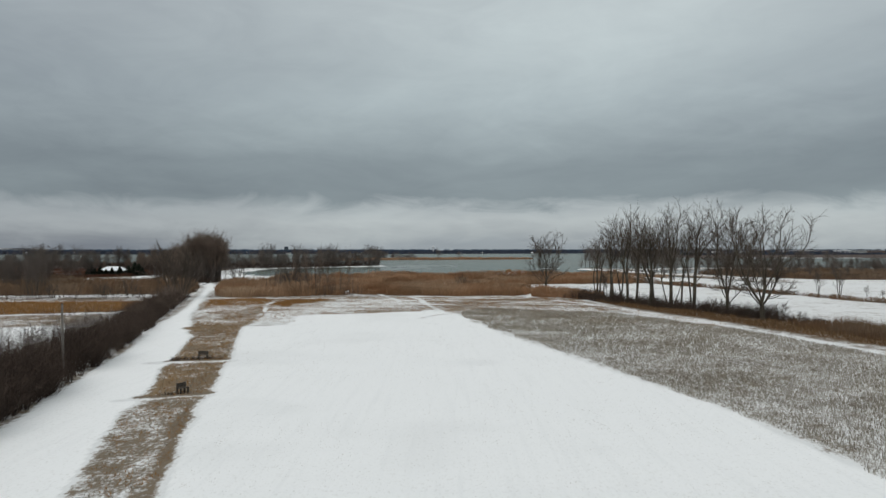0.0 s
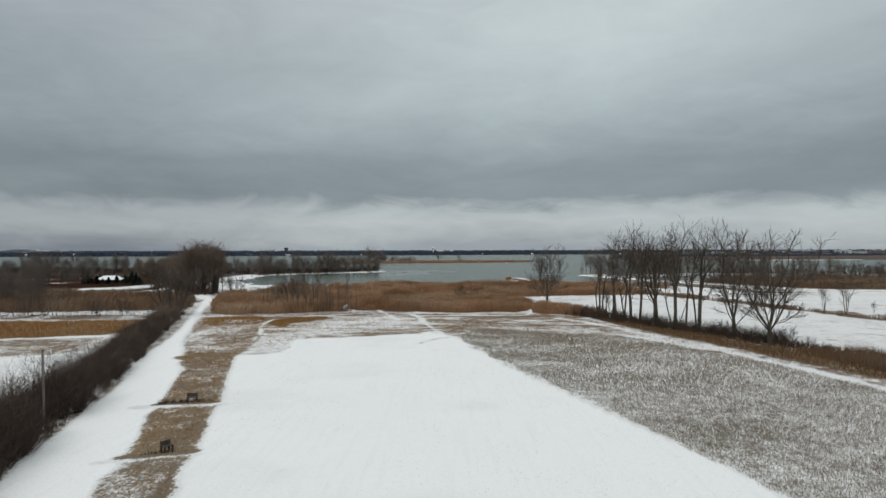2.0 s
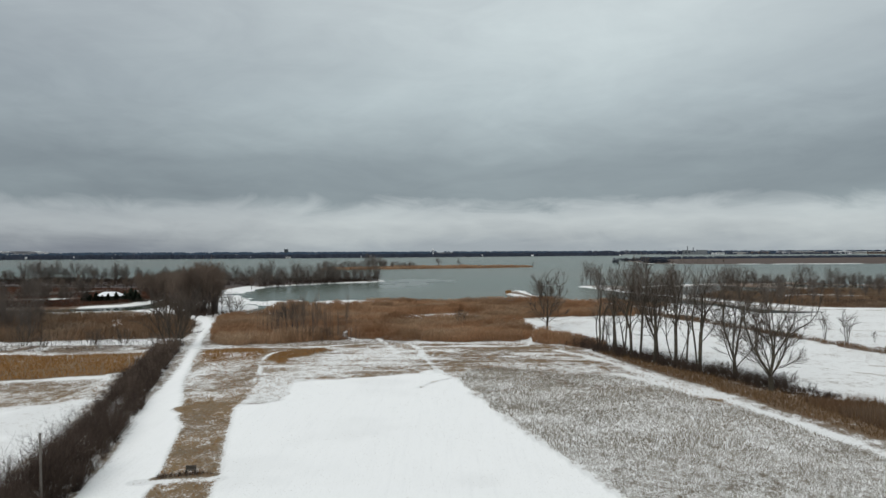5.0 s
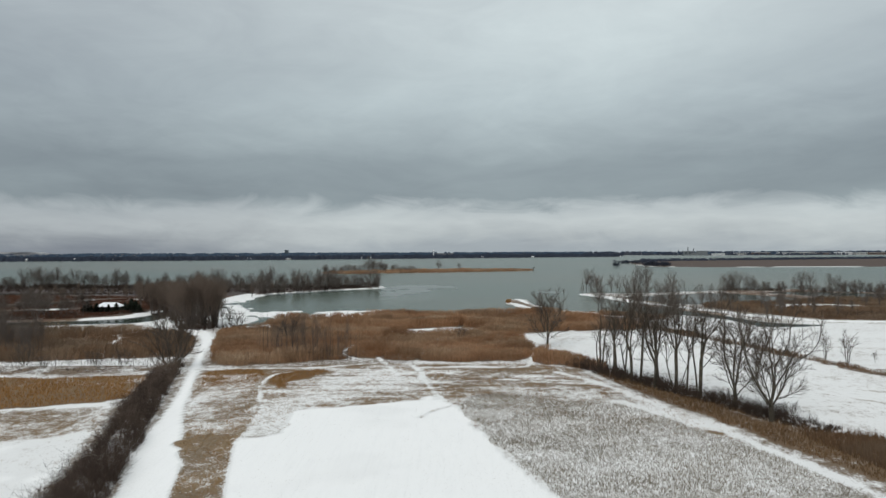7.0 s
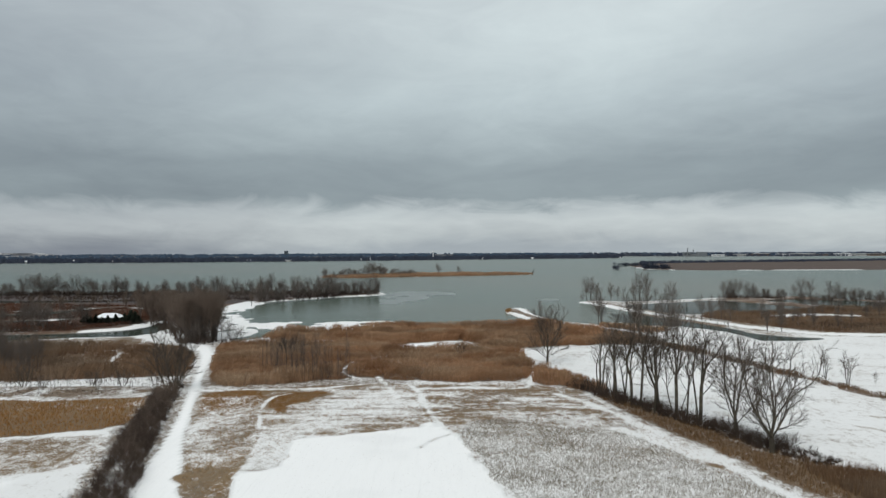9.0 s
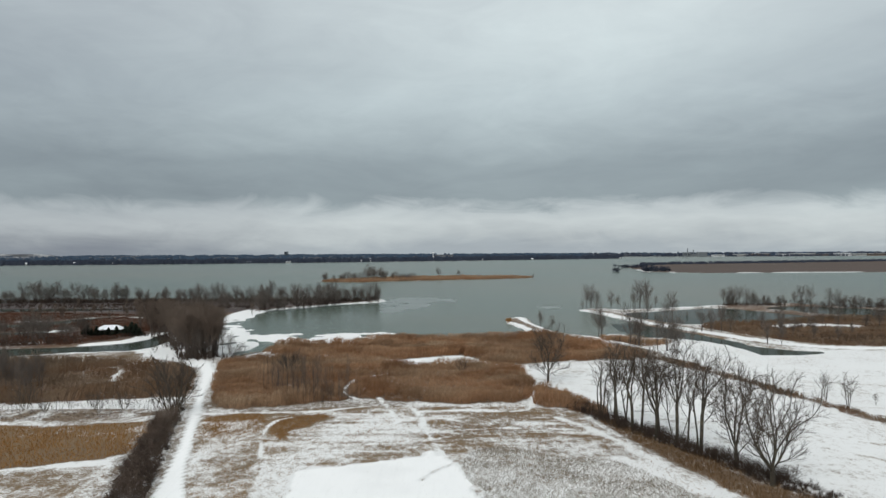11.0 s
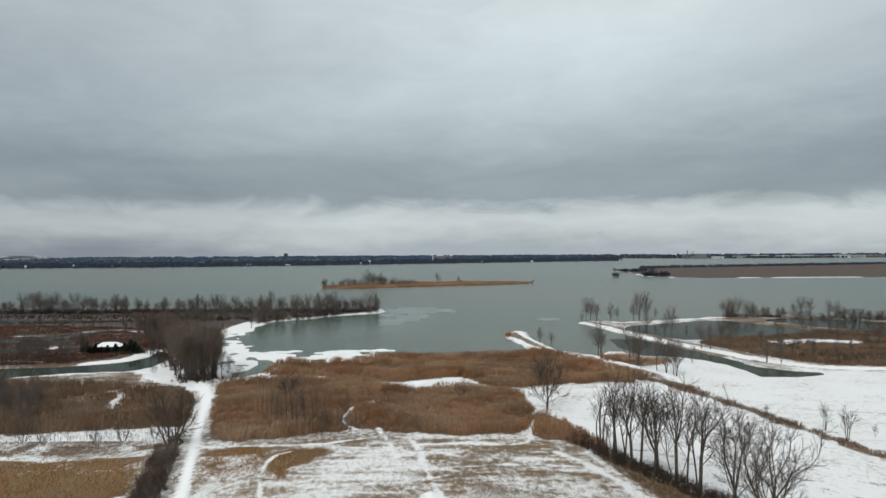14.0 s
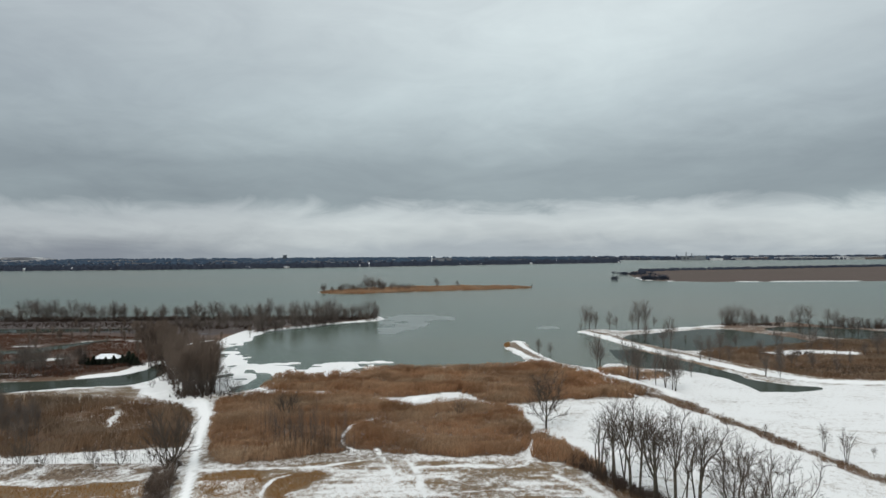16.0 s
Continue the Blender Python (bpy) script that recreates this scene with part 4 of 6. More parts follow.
def tree_meshes(seed, height, radius, starts, low, reach, lobes, step_m=0.4, twig=0.8, twigs=2, fine_r=0.012, lean=(0, 0), thick=0.05, bend=0.085, deep=2, taper=0.66):
    """The geometry of one leafless tree: trunk and limbs, and the crown of twigs.
    starts: chains of points from the ground or from a node of an earlier chain, from which the limbs grow."""
    rs = np.random.RandomState(seed)
    pos, par = branch_out(rs, starts, height, low, reach, lean, step_m, lobes, bend, deep)
    n = len(pos)
    area = np.zeros(n)
    kids = [[] for _ in range(n)]
    for k in range(n - 1, -1, -1):
        area[k] = max(area[k], 1.0)
        if par[k] >= 0:
            area[par[k]] += area[k]
            kids[par[k]].append(k)
    heir = np.array([max(q, key=lambda c: area[c]) if q else -1 for q in kids])
    for _ in range(3):
        free = (par >= 0) & (heir >= 0)
        pos[free] = pos[free] * 0.5 + 0.25 * (pos[par[free]] + pos[heir[free]])
    r = fine_r * 1.1 + (radius - fine_r) * ((area - 1) / (area.max() - 1)) ** taper
    limbs, fine = [], []
    heads = [k for k in range(n) if par[k] < 0]
    while heads:
        k = heads.pop()
        chain = [k] if par[k] < 0 else [par[k], k]
        while kids[k]:
            order = sorted(kids[k], key=lambda q: -area[q])
            heads.extend(order[1:])
            k = order[0]
            chain.append(k)
        pts, rad = pos[chain], r[chain].copy()
        if par[chain[0]] >= 0 or len(chain) > 1:
            rad[0] = min(rad[0], rad[1] * 1.25)
        if par[chain[0]] < 0:
            rad[0] *= 1.3
        if len(chain) < 2:
            continue
        big = int((rad > thick).sum())
        if big >= 2:
            limbs.append((pts[:big + 1], rad[:big + 1], 8 if rad[0] > 0.15 else 5))
            if big < len(chain) - 1:
                fine.append((pts[big:], rad[big:], 3))
        else:
            fine.append((pts, rad, 3))
    # short twigs all over the outer wood
    thin = np.array([k for k in range(n) if r[k] < thick * 0.9 and par[k] >= 0 and pos[k, 2] > low])
    at = np.repeat(thin, twigs)
    d = pos[at] - pos[par[at]]
    d /= np.maximum(np.linalg.norm(d, axis=1, keepdims=True), 1e-6)
    d = d + rs.normal(0, 0.27, d.shape) + np.array([0, 0, 0.16])
    d /= np.linalg.norm(d, axis=1, keepdims=True)
    spray = cones(pos[at], pos[at] + d * (twig * rs.uniform(0.45, 1.1, (len(at), 1))), fine_r)
    fv, ff = tubes(fine)
    tri = np.concatenate([ff[:, [0, 1, 2]], ff[:, [0, 2, 3]]])
    return tubes(limbs), joined((fv, tri), spray)


def stem(points, n=6):
    """A gently bent chain of points through those given."""
    p = rounded([q for q in points], False, 1) if len(points) > 2 else np.array(points, float)
    t = np.linspace(0, len(p) - 1, n * (len(points) - 1) + 1)
    return [tuple(np.interp(t, range(len(p)), p[:, k])[i] for k in range(3)) for i in range(len(t))]


def bare_tree(name, meshes, m, label, group, mats=None, category="tree"):
    (tv, tf), (cv, cf) = meshes
    a, b = mats or (BARK, TWIG)
    t = thing(name, m, label, category, group)
    put_part("trunk", mesh_of("trunk", tv, tf, a, True), t)
    put_part("crown", mesh_of("crown", cv, cf, b), t)
    return t


ROW = "trees in the field row"
# place, height, trunk radius, seed, lowest crown, crown reach, limbs from the trunk's foot, words
NEAR_TREES = [
    (48.1, 100.2, 16.6, 0.40, 11, 4.2, 5.4, [[(0, 0, -0.2), (-0.05, 0, 1.4), (-0.1, 0, 2.4)], [(-0.1, 0, 2.4), (-1.9, 0.2, 5.0), (-3.3, 0.3, 8.2), (-3.7, 0.3, 10.8)], [(-0.1, 0, 2.4), (0.5, 0.1, 5.0), (0.6, 0.2, 8.0), (0.2, 0.2, 11.0)],
                                             [(0.5, 0.1, 5.0), (2.0, -0.2, 7.4), (3.4, -0.3, 8.8), (5.4, -0.4, 9.9)], [(0.6, 0.2, 8.0), (1.9, 0, 10.2), (2.6, 0, 11.6)]],
     "broad bare cottonwood forking low into three heavy limbs"),
    (46.8, 109.2, 17.0, 0.31, 12, 2.8, 4.2, [[(0, 0, -0.2), (0, 0, 1.6), (-0.1, 0, 2.8)], [(-0.1, 0, 2.8), (-0.8, 0.1, 5.5), (-1.6, 0.2, 8)], [(-0.1, 0, 2.8), (0.4, 0, 5.6), (0.9, 0, 8.2)]],
     "bare cottonwood with drooping lower boughs over snow"),
]
TWIN_TREES = [
    (43.9, 116.0, 18.4, 0.31, 13, 3.6, 3.6, [[(0, 0, -0.2), (0.1, 0, 3.5), (0.2, 0, 6.4)], [(-0.35, 0.1, -0.2), (-0.6, 0.1, 3.4), (-1.0, 0.1, 6.6)], [(0.2, 0, 6.4), (0.8, 0.1, 8.8)]],
     "tall bare cottonwood with a twin trunk in dark brush"),
    (41.6, 121.0, 18.4, 0.29, 14, 3.6, 3.6, [[(0, 0, -0.2), (0.1, 0, 3.5), (0.0, 0, 7.0)], [(0.4, 0.1, -0.2), (1.6, 0.1, 3.2), (2.6, 0.1, 6.2)], [(-0.4, -0.1, -0.2), (-1.2, -0.1, 3.0), (-1.6, -0.1, 5.0)]],
     "bare cottonwood with a second trunk leaning out"),
    (39.7, 125.6, 18.6, 0.31, 15, 3.4, 3.9, [[(0, 0, -0.2), (-0.1, 0, 2.4), (-0.1, 0, 4.0)], [(-0.1, 0, 4.0), (-1.2, 0, 6.4), (-1.9, 0, 8.6)], [(-0.1, 0, 4.0), (0.5, 0.1, 7.2)]], "bare cottonwood with a thick straight bole"),
]
STRAIGHT_TREES = [
    (37.6, 128.5, 18.2, 0.23, 16, 4.2, 2.8, [[(0, 0, -0.2), (0.3, 0, 4.0), (0.5, 0, 8.0)]], "slim bare cottonwood close to its neighbour"),
    (36.6, 130.5, 18.8, 0.27, 17, 3.6, 3.5, [[(0, 0, -0.2), (-0.1, 0, 3.6), (-0.2, 0, 6.8)], [(-0.1, 0, 5.0), (-1.1, 0, 8.0)]], "tall straight bare cottonwood"),
    (34.8, 134.5, 18.2, 0.23, 18, 3.4, 3.3, [[(0, 0, -0.2), (-0.2, 0, 3.6), (-0.5, 0, 7.0)]], "slim bare cottonwood at the reeds"),
    (38.6, 123.6, 16.0, 0.17, 22, 4.0, 2.3, [[(0, 0, -0.2), (0.3, 0, 4.0), (0.3, 0, 7.5)]], "slim bare tree between heavier trunks"),
    (40.8, 127.6, 15.6, 0.18, 23, 4.0, 2.3, [[(0, 0, -0.2), (-0.4, 0, 4.0), (-0.5, 0, 7.5)]], "slim bare tree behind the row"),
    (36.0, 133.4, 15.0, 0.16, 24, 3.6, 2.2, [[(0, 0, -0.2), (0.4, 0, 4.0), (0.6, 0, 7.0)]], "slim bare tree in the reeds"),
]
YOUNG_TREES = [
    (35.2, 137.6, 13.6, 0.15, 25, 3.4, 2.0, [[(0, 0, -0.2), (-0.2, 0, 4.0), (-0.1, 0, 6.5)]], "slim bare tree in dark undergrowth"),
    (42.9, 119.4, 15.0, 0.17, 26, 3.6, 2.3, [[(0, 0, -0.2), (0.2, 0, 4.0), (0.4, 0, 7.0)]], "slim bare tree in dark undergrowth"),
    (37.5, 138.2, 9.0, 0.14, 19, 3.2, 1.7, [[(0, 0, -0.2), (-0.5, 0, 3.0), (-0.9, 0, 5.5)]], "young bare tree with thin trunk"),
    (35.4, 140.0, 10.0, 0.13, 20, 2.8, 1.7, [[(0, 0, -0.2), (0.3, 0, 3.0), (0.4, 0, 5.0)], [(-0.2, 0, -0.2), (-0.8, 0, 3.4)]], "young bare tree leaning over brush"),
    (33.1, 140.8, 13.2, 0.18, 21, 3.0, 2.3, [[(0, 0, -0.2), (0, 0, 3.5), (-0.1, 0, 7)], [(0.3, 0, -0.2), (0.6, 0, 3.5), (0.9, 0, 6.5)], [(-0.3, 0.1, -0.2), (-0.8, 0.1, 4.5)]], "bare tree of three thin trunks at the row's end"),
]


def as_starts(limbs):
    """Chains for branch_out(): a limb that begins above the ground starts at the nearest node of those before it."""
    starts, known = [], []
    for limb in limbs:
        pts = stem(limb)
        root = -1
        if limb[0][2] > 0.5:
            d = [(q[0] - pts[0][0]) ** 2 + (q[1] - pts[0][1]) ** 2 + (q[2] - pts[0][2]) ** 2 for q in known]
            root = d.index(min(d))
            pts = pts[1:]
        starts.append((pts, root))
        known.extend(pts)
    return starts


for x, y, h, rad, seed, low, reach, limbs, label in NEAR_TREES + TWIN_TREES + STRAIGHT_TREES + YOUNG_TREES:
    bare_tree("bare_tree", tree_meshes(seed, h * 1.07, rad, as_starts(limbs), low * (0.85 if reach > 4 else 1.35), reach * (1.22 if reach > 4 else 1.12), int(5 + 2 * reach if reach > 4 else 3 + 1.6 * reach), 0.40, 1.05, 4 if reach > 4 else 2, 0.0102, bend=0.085, deep=3, taper=0.56), pose(x, y, -0.05), label, ROW)

LONE = tree_meshes(31, 15.8, 0.29, as_starts([[(0, 0, -0.2), (0, 0, 1.6), (0.1, 0, 2.6)], [(0.1, 0, 2.6), (-1.2, 0, 5.2)], [(0.1, 0, 2.6), (1.3, 0.1, 5.4)], [(0.1, 0, 2.6), (0.1, 0.1, 6.6)]]), 2.2, 5.6, 13, 0.45, 0.95, 5, 0.013, bend=0.10, deep=3, taper=0.56)
bare_tree("bare_tree", LONE, pose(27.8, 176, -0.05), "lone bare spreading tree at the reeds' edge", "")


# a few more shapes, each planted many times over
def fan(k, stems, spread, rise_to):
    return as_starts([[(0.3 * spread * math.cos(t + k), 0.3 * spread * math.sin(t + k), -0.2), (spread * math.cos(t + k), spread * math.sin(t + k), rise_to)] for t in np.arange(stems) * (6.283 / stems)])


SAPLING = [tree_meshes(40 + k, 8.0, 0.09, fan(k, 3, 0.5, 2.6), 1.8, 1.9, 7, 0.36, 0.8, 3, 0.012, thick=0.035) for k in range(3)]
MID = [tree_meshes(50 + k, 12.5, 0.135, fan(k, 1 + k % 3, 0.35, 3.6), 2.4 - 0.3 * k, 2.8 + 0.25 * k, 13, 0.6, 1.3, 4, 0.0145, (0.4 * math.sin(k), 0), 0.055) for k in range(4)]
POPLAR = [tree_meshes(60 + k, 16.8, 0.13, fan(k, 4 + k % 2, 0.75, 6.5), 3.0, 3.0, 22, 0.6, 1.4, 3, 0.017, thick=0.05) for k in range(4)]
CLUMP = [tree_meshes(80 + k, 13.0, 0.22, fan(k, 4, 1.0, 3.2), 1.6, 3.8, 11, 1.2, 2.4, 3, 0.07, thick=0.10) for k in range(3)]
BUSH = [tree_meshes(70 + k, 4.2, 0.05, fan(k, 7, 0.9, 1.2), 0.5, 2.1, 12, 0.34, 0.6, 3, 0.014, thick=0.03) for k in range(3)]


def planter(shapes, name, label, group, mats=None, category="tree"):
    """Plants copies of a few grown shapes; each first use builds the shape."""
    made = {}

    def plant(k, x, y, scale=1.0, turn=0.0, z=None, wide=1.0):
        z = float(land_height(np.array([x]), np.array([y]))[0]) - 0.05 if z is None else z
        m = pose(x, y, z, 0, 0, turn) @ Matrix.Diagonal((scale * wide, scale * wide, scale, 1))
        k %= len(shapes)
        if k not in made:
            made[k] = bare_tree(name, shapes[k], m, label, group, mats, category)
        else:
            copy_thing(made[k], m)
    return plant


rs = np.random.RandomState(7)
young = planter(SAPLING, "young_tree", "slender young bare tree standing in snow", "young trees on the snow")
for k, (x, y, s) in enumerate([(86.6, 146, 1.0), (87.0, 155, 0.85), (80, 168, 0.45), (95, 150, 0.35), (92, 140, 0.38), (96, 132, 0.42), (34.4, 141.6, 0.8)]):
    young(k, x, y, s, 70 * k)
bank = planter(MID, "bank_tree", "leafless tree on the snowy canal bank", "trees along the canal", (FAR_BARK, FAR_TWIG))
NEAR_BANK = [(59, 255, 0.95), (61, 258, 0.8), (74, 223, 0.9), (75.5, 221, 0.95), (72, 226, 0.7), (77, 222, 0.8), (68, 234, 0.7), (66, 236, 0.85), (70, 240, 0.75), (91, 246, 0.5), (118, 246, 0.6)]
FAR_BANK = [(121, 242, 0.55), (116, 281, 0.75), (109, 284, 0.8), (112, 282, 0.7), (119, 279, 0.6), (107, 314, 1.0), (105, 318, 0.9), (128, 353, 0.25), (131, 262, 0.5), (140, 256, 0.6), (146, 250, 0.55), (44, 301, 0.5), (50, 306, 0.42), (84, 391, 0.95), (87, 394, 1.0), (91, 396, 0.7), (98, 391, 0.7), (102, 392, 0.55), (112, 394, 0.8), (116, 396, 1.15), (120, 397, 1.1), (126, 398, 0.5), (104, 342, 0.9), (81, 389, 0.35)]
for k, (x, y, s) in enumerate(NEAR_BANK + FAR_BANK):
    bank(k, x, y, s * (1.25 if y < 262 and x < 80 else 1.12), 50 * k, None, 0.95)
shore = planter(MID, "shore_tree", "dark leafless tree on the far pond shore", "trees on the pond shore", (FAR_BARK, FAR_TWIG))
for k, (x, y, s) in enumerate([(174, 418, 1.1), (178, 420, 1.15), (182, 422, 1.2), (187, 425, 1.25), (191, 423, 1.2), (196, 424, 1.0), (200, 420, 0.5), (206, 414, 0.6), (212, 420, 0.7), (221, 424, 0.9), (226, 425, 1.25), (229, 420, 1.2),
                               (235, 410, 1.3), (238, 408, 1.2), (241, 404, 0.8), (246, 402, 0.7), (231, 380, 1.15), (233, 377, 1.1), (252, 398, 0.6), (258, 396, 0.7), (262, 380, 0.9), (266, 386, 1.2), (262, 372, 0.6)]):
    shore(k, x, y, s * 0.82, 65 * k)
shore_bush = planter(BUSH, "bush", "dark leafless bush at the water", "bushes on the pond shore", (FAR_BARK, FAR_BARK), "bush")
for k in range(70):
    t = rs.uniform(0, 1)
    x = 176 + 92 * t
    shore_bush(k, x, 420 - 22 * t + 16 * math.sin(3 * t) + rs.normal(0, 3) - 18 * (t > 0.6) * rs.uniform(0, 1), rs.uniform(0.5, 1.25), rs.uniform(0, 360), -0.15)

# wooded bank on the western peninsula, out to its point
wood = planter(MID, "peninsula_tree", "leafless tree in the peninsula wood", "trees on the western peninsula", (FAR_BARK, FAR_TWIG))
for k in range(170):
    x = -42 - 330 * (k / 170) ** 1.1 + rs.normal(0, 1.5)
    y = 472 + (8 if x > -120 else 0) * math.sin(x * 0.05) + rs.uniform(-10, 6) - 6 * (x > -60)
    wood(k + rs.randint(3), x, y, rs.uniform(0.72, 1.14), rs.uniform(0, 360), -0.2, 1.05)
thicket = planter(BUSH, "bush", "dark leafless thicket bush on the peninsula", "bushes on the western peninsula", (BRUSH, BRUSH), "bush")
for k in range(210):
    x = -44 - 320 * (k / 210) + rs.normal(0, 1)
    thicket(k, x, 463 + rs.uniform(-9, 12) + (2 if x > -60 else 0), rs.uniform(0.6, 1.1), rs.uniform(0, 360), -0.2, 1.7)
for k in range(26):
    t = k / 26
    thicket(k, -104 + 40 * t + rs.normal(0, 1.5), 386 + 52 * t + 6 + rs.normal(0, 2), rs.uniform(0.4, 0.9), rs.uniform(0, 360), -0.2)
for k in range(34):
    t = k / 34
    wood(k, -106 + 44 * t + rs.normal(0, 2), 388 + 62 * t + rs.normal(0, 3), rs.uniform(0.6, 1.1), rs.uniform(0, 360), -0.2)

grove = planter(MID, "grove_tree", "thin leafless tree in the marsh grove", "trees of the marsh groves", (FAR_BARK, FAR_TWIG))

# dense wood beyond the end of the farm road, running back along the channel
copse = planter(POPLAR, "copse_tree", "tall many-stemmed leafless tree by the landing", "trees of the roadside copse", (FAR_BARK, COPSE_TWIG))
for k in range(36):
    u, v = rs.uniform(-1, 1), rs.uniform(0, 1)
    copse(k, -77 - 7 * v + 6.2 * u, 217 + 26 * v, (1.12 - 0.2 * u * u) * rs.uniform(0.86, 1.03), rs.uniform(0, 360), -0.1, 0.95)
for k in range(8):
    grove(k, -77 + rs.uniform(-7, 7), 216 + 18 * rs.uniform(0, 1), rs.uniform(0.7, 0.95), rs.uniform(0, 360), -0.1)
for k in range(64):
    t = k / 64
    copse(k, -90 - 84 * t + rs.normal(0, 5), 250 + 152 * t + rs.normal(0, 7), (0.92 - 0.34 * t) * rs.uniform(0.7, 1.0), rs.uniform(0, 360), -0.1, 1.05)
for k in range(110):
    grove(k, -140 - 200 * (k / 110) + rs.normal(0, 3), 268 + rs.normal(0, 6), rs.uniform(0.65, 1.05), rs.uniform(0, 360), -0.2, 1.1)
bare_tree("bare_tree", tree_meshes(33, 11.5, 0.2, as_starts([[(0, 0, -0.2), (0, 0, 1.0)], [(0, 0, 1.0), (-0.9, 0.2, 3.4)], [(0, 0, 1.0), (0.9, 0, 3.6)], [(0, 0, 1.0), (0.1, 0.3, 4.0)]]), 2.0, 2.6, 10, 0.4, 0.9, 3, 0.014),
          pose(-55.6, 146, -0.1), "vase-shaped bare tree at the hedge's end", "")
for k in range(46):
    u = rs.uniform(0, 1)
    grove(k, -97 - 66 * u + rs.normal(0, 2), 163 + 28 * min(1.0, 2.4 * u) + rs.normal(0, 5), rs.uniform(0.6, 1.0), rs.uniform(0, 360), -0.1, 0.55)
for k in range(46):
    copse(k, -150 - 170 * rs.uniform(0, 1), 262 + rs.normal(0, 5), rs.uniform(0.2, 0.4), rs.uniform(0, 360), -0.2)
for k in range(60):
    grove(k, -130 + rs.uniform(-32, 26), 424 + rs.uniform(-24, 24), rs.uniform(0.4, 0.8), rs.uniform(0, 360), -0.2, 1.2)
for k in range(34):
    copse(k, -190 + rs.normal(0, 50), 375 + rs.normal(0, 22), rs.uniform(0.25, 0.5), rs.uniform(0, 360), -0.2)
scrub = planter(MID, "marsh_tree", "thin leafless tree among reeds", "thin trees in the reed bed", (FAR_BARK, COPSE_TWIG))
for k, (x, y, s) in enumerate([(-40, 171, 0.42), (-34, 160, 0.6), (-31, 158, 0.68), (-28, 159, 0.7), (-23, 158, 0.85), (-21, 158, 0.9),
                               (-43, 178, 0.45), (-27, 163, 0.6), (-46, 186, 0.4), (-30, 164, 0.7)]):
    scrub(k, x, y, s * 1.3, 33 * k, None, 0.42)
low_bush = planter(BUSH, "bush", "bare low bush on snow and reeds", "low bushes in the marsh", None, "bush")
for k, (x, y, s) in enumerate([(-63, 211, 1.6), (6, 192, 1.0), (-43, 193, 1.35), (-41, 190, 1.1), (-84, 147, 0.75), (-76, 152, 0.65), (-68, 149, 0.6), (-72, 146, 0.7), (-62, 151, 0.5), (-90, 150, 0.8), (-98, 146, 0.9), (-102, 151, 0.8),
                               (51.4, 101.5, 0.42), (53, 98.5, 0.4), (51, 103, 0.4), (-57, 147.5, 1.8), (-54.6, 143.5, 1.5), (46, 111, 0.5), (92, 131, 0.7), (94, 128, 0.8), (97, 126, 0.75), (99, 122, 0.7), (-97, 232, 0.7), (-93, 238, 0.8), (-99, 244, 0.6)]):
    low_bush(k, x, y, s, 77 * k)

for k in range(56):
    bank(k, 130 + rs.uniform(0, 140), 256 + rs.uniform(0, 84), rs.uniform(0.3, 0.75), rs.uniform(0, 360))

# over the water
far_trees = planter(MID, "island_tree", "dark leafless tree on the low island", "trees on the island", (FAR_BARK, FAR_TWIG))
for k in range(46):
    x = -140 + 108 * (k / 46) + rs.normal(0, 2)
    far_trees(k, x, 800 + 0.55 * (x + 140) + rs.normal(0, 12), (0.9 + 0.95 * math.exp(-((x + 88) / 16) ** 2)) * rs.uniform(0.55, 1.1), rs.uniform(0, 360), -0.1, 1.3)
for x, y, s in ((-5, 880, 1.5), (22, 880, 1.15), (48, 880, 0.5), (118, 872, 0.6)):
    far_trees(1, x, y, s, x, -0.1)
# these trees share the wood colour with haze painted in
point = planter(CLUMP, "point_tree", "dark leafless thicket tree on the point", "trees on the eastern point", (FAR_WOOD, FAR_WOOD))
for k in range(44):
    point(k, 330 + 40 * rs.uniform(0, 1), 1086 + rs.uniform(0, 30), rs.uniform(0.5, 0.9), rs.uniform(0, 360), -0.2, 1.5)
for k in range(40):
    point(k, 356 + 66 * rs.uniform(0, 1), 1300 + rs.uniform(0, 90), rs.uniform(0.5, 0.75), rs.uniform(0, 360), -0.2, 1.7)
for k in range(8):
    point(k, 281 + rs.normal(0, 3), 1092 + rs.normal(0, 6), rs.uniform(0.5, 0.9), 50 * k, -0.6, 1.0)


# ---------------------------------------------------------------- reeds, grass and brush
def scatter(rs, pts, per_m2, spread=0.0, wander=1.4):
    p = np.array(pts, float)
    lo, hi = p.min(0), p.max(0)
    n = int((hi[0] - lo[0]) * (hi[1] - lo[1]) * per_m2)
    x, y = rs.uniform(lo[0], hi[0], n), rs.uniform(lo[1], hi[1], n)
    d = inside(x, y, pts) + rough(x, y, 4.5, 31) * wander
    ok = d > spread
    return x[ok], y[ok], d[ok]


def stalks(rs, x, y, z, tall, lean, wide, comb=0.0):
    """Upright stalks that lean at random, or combed by the wind in swathes."""
    n = len(x)
    p0 = np.stack([x, y, z - 0.05], 1)
    a, l = rs.uniform(0, 2 * math.pi, n), np.abs(rs.normal(0, lean, n))
    p1 = p0 + np.stack([np.cos(a) * l * tall, np.sin(a) * l * tall, tall], 1)
    if comb:
        w = rough(x, y, 11, 87) * 3.6
        p1 += np.stack([np.cos(w), np.sin(w), 0 * w], 1) * (comb * tall * (0.6 + 0.5 * rough(x, y, 6, 88)))[:, None]
    return p0, p1, cones(p0, p1, wide)


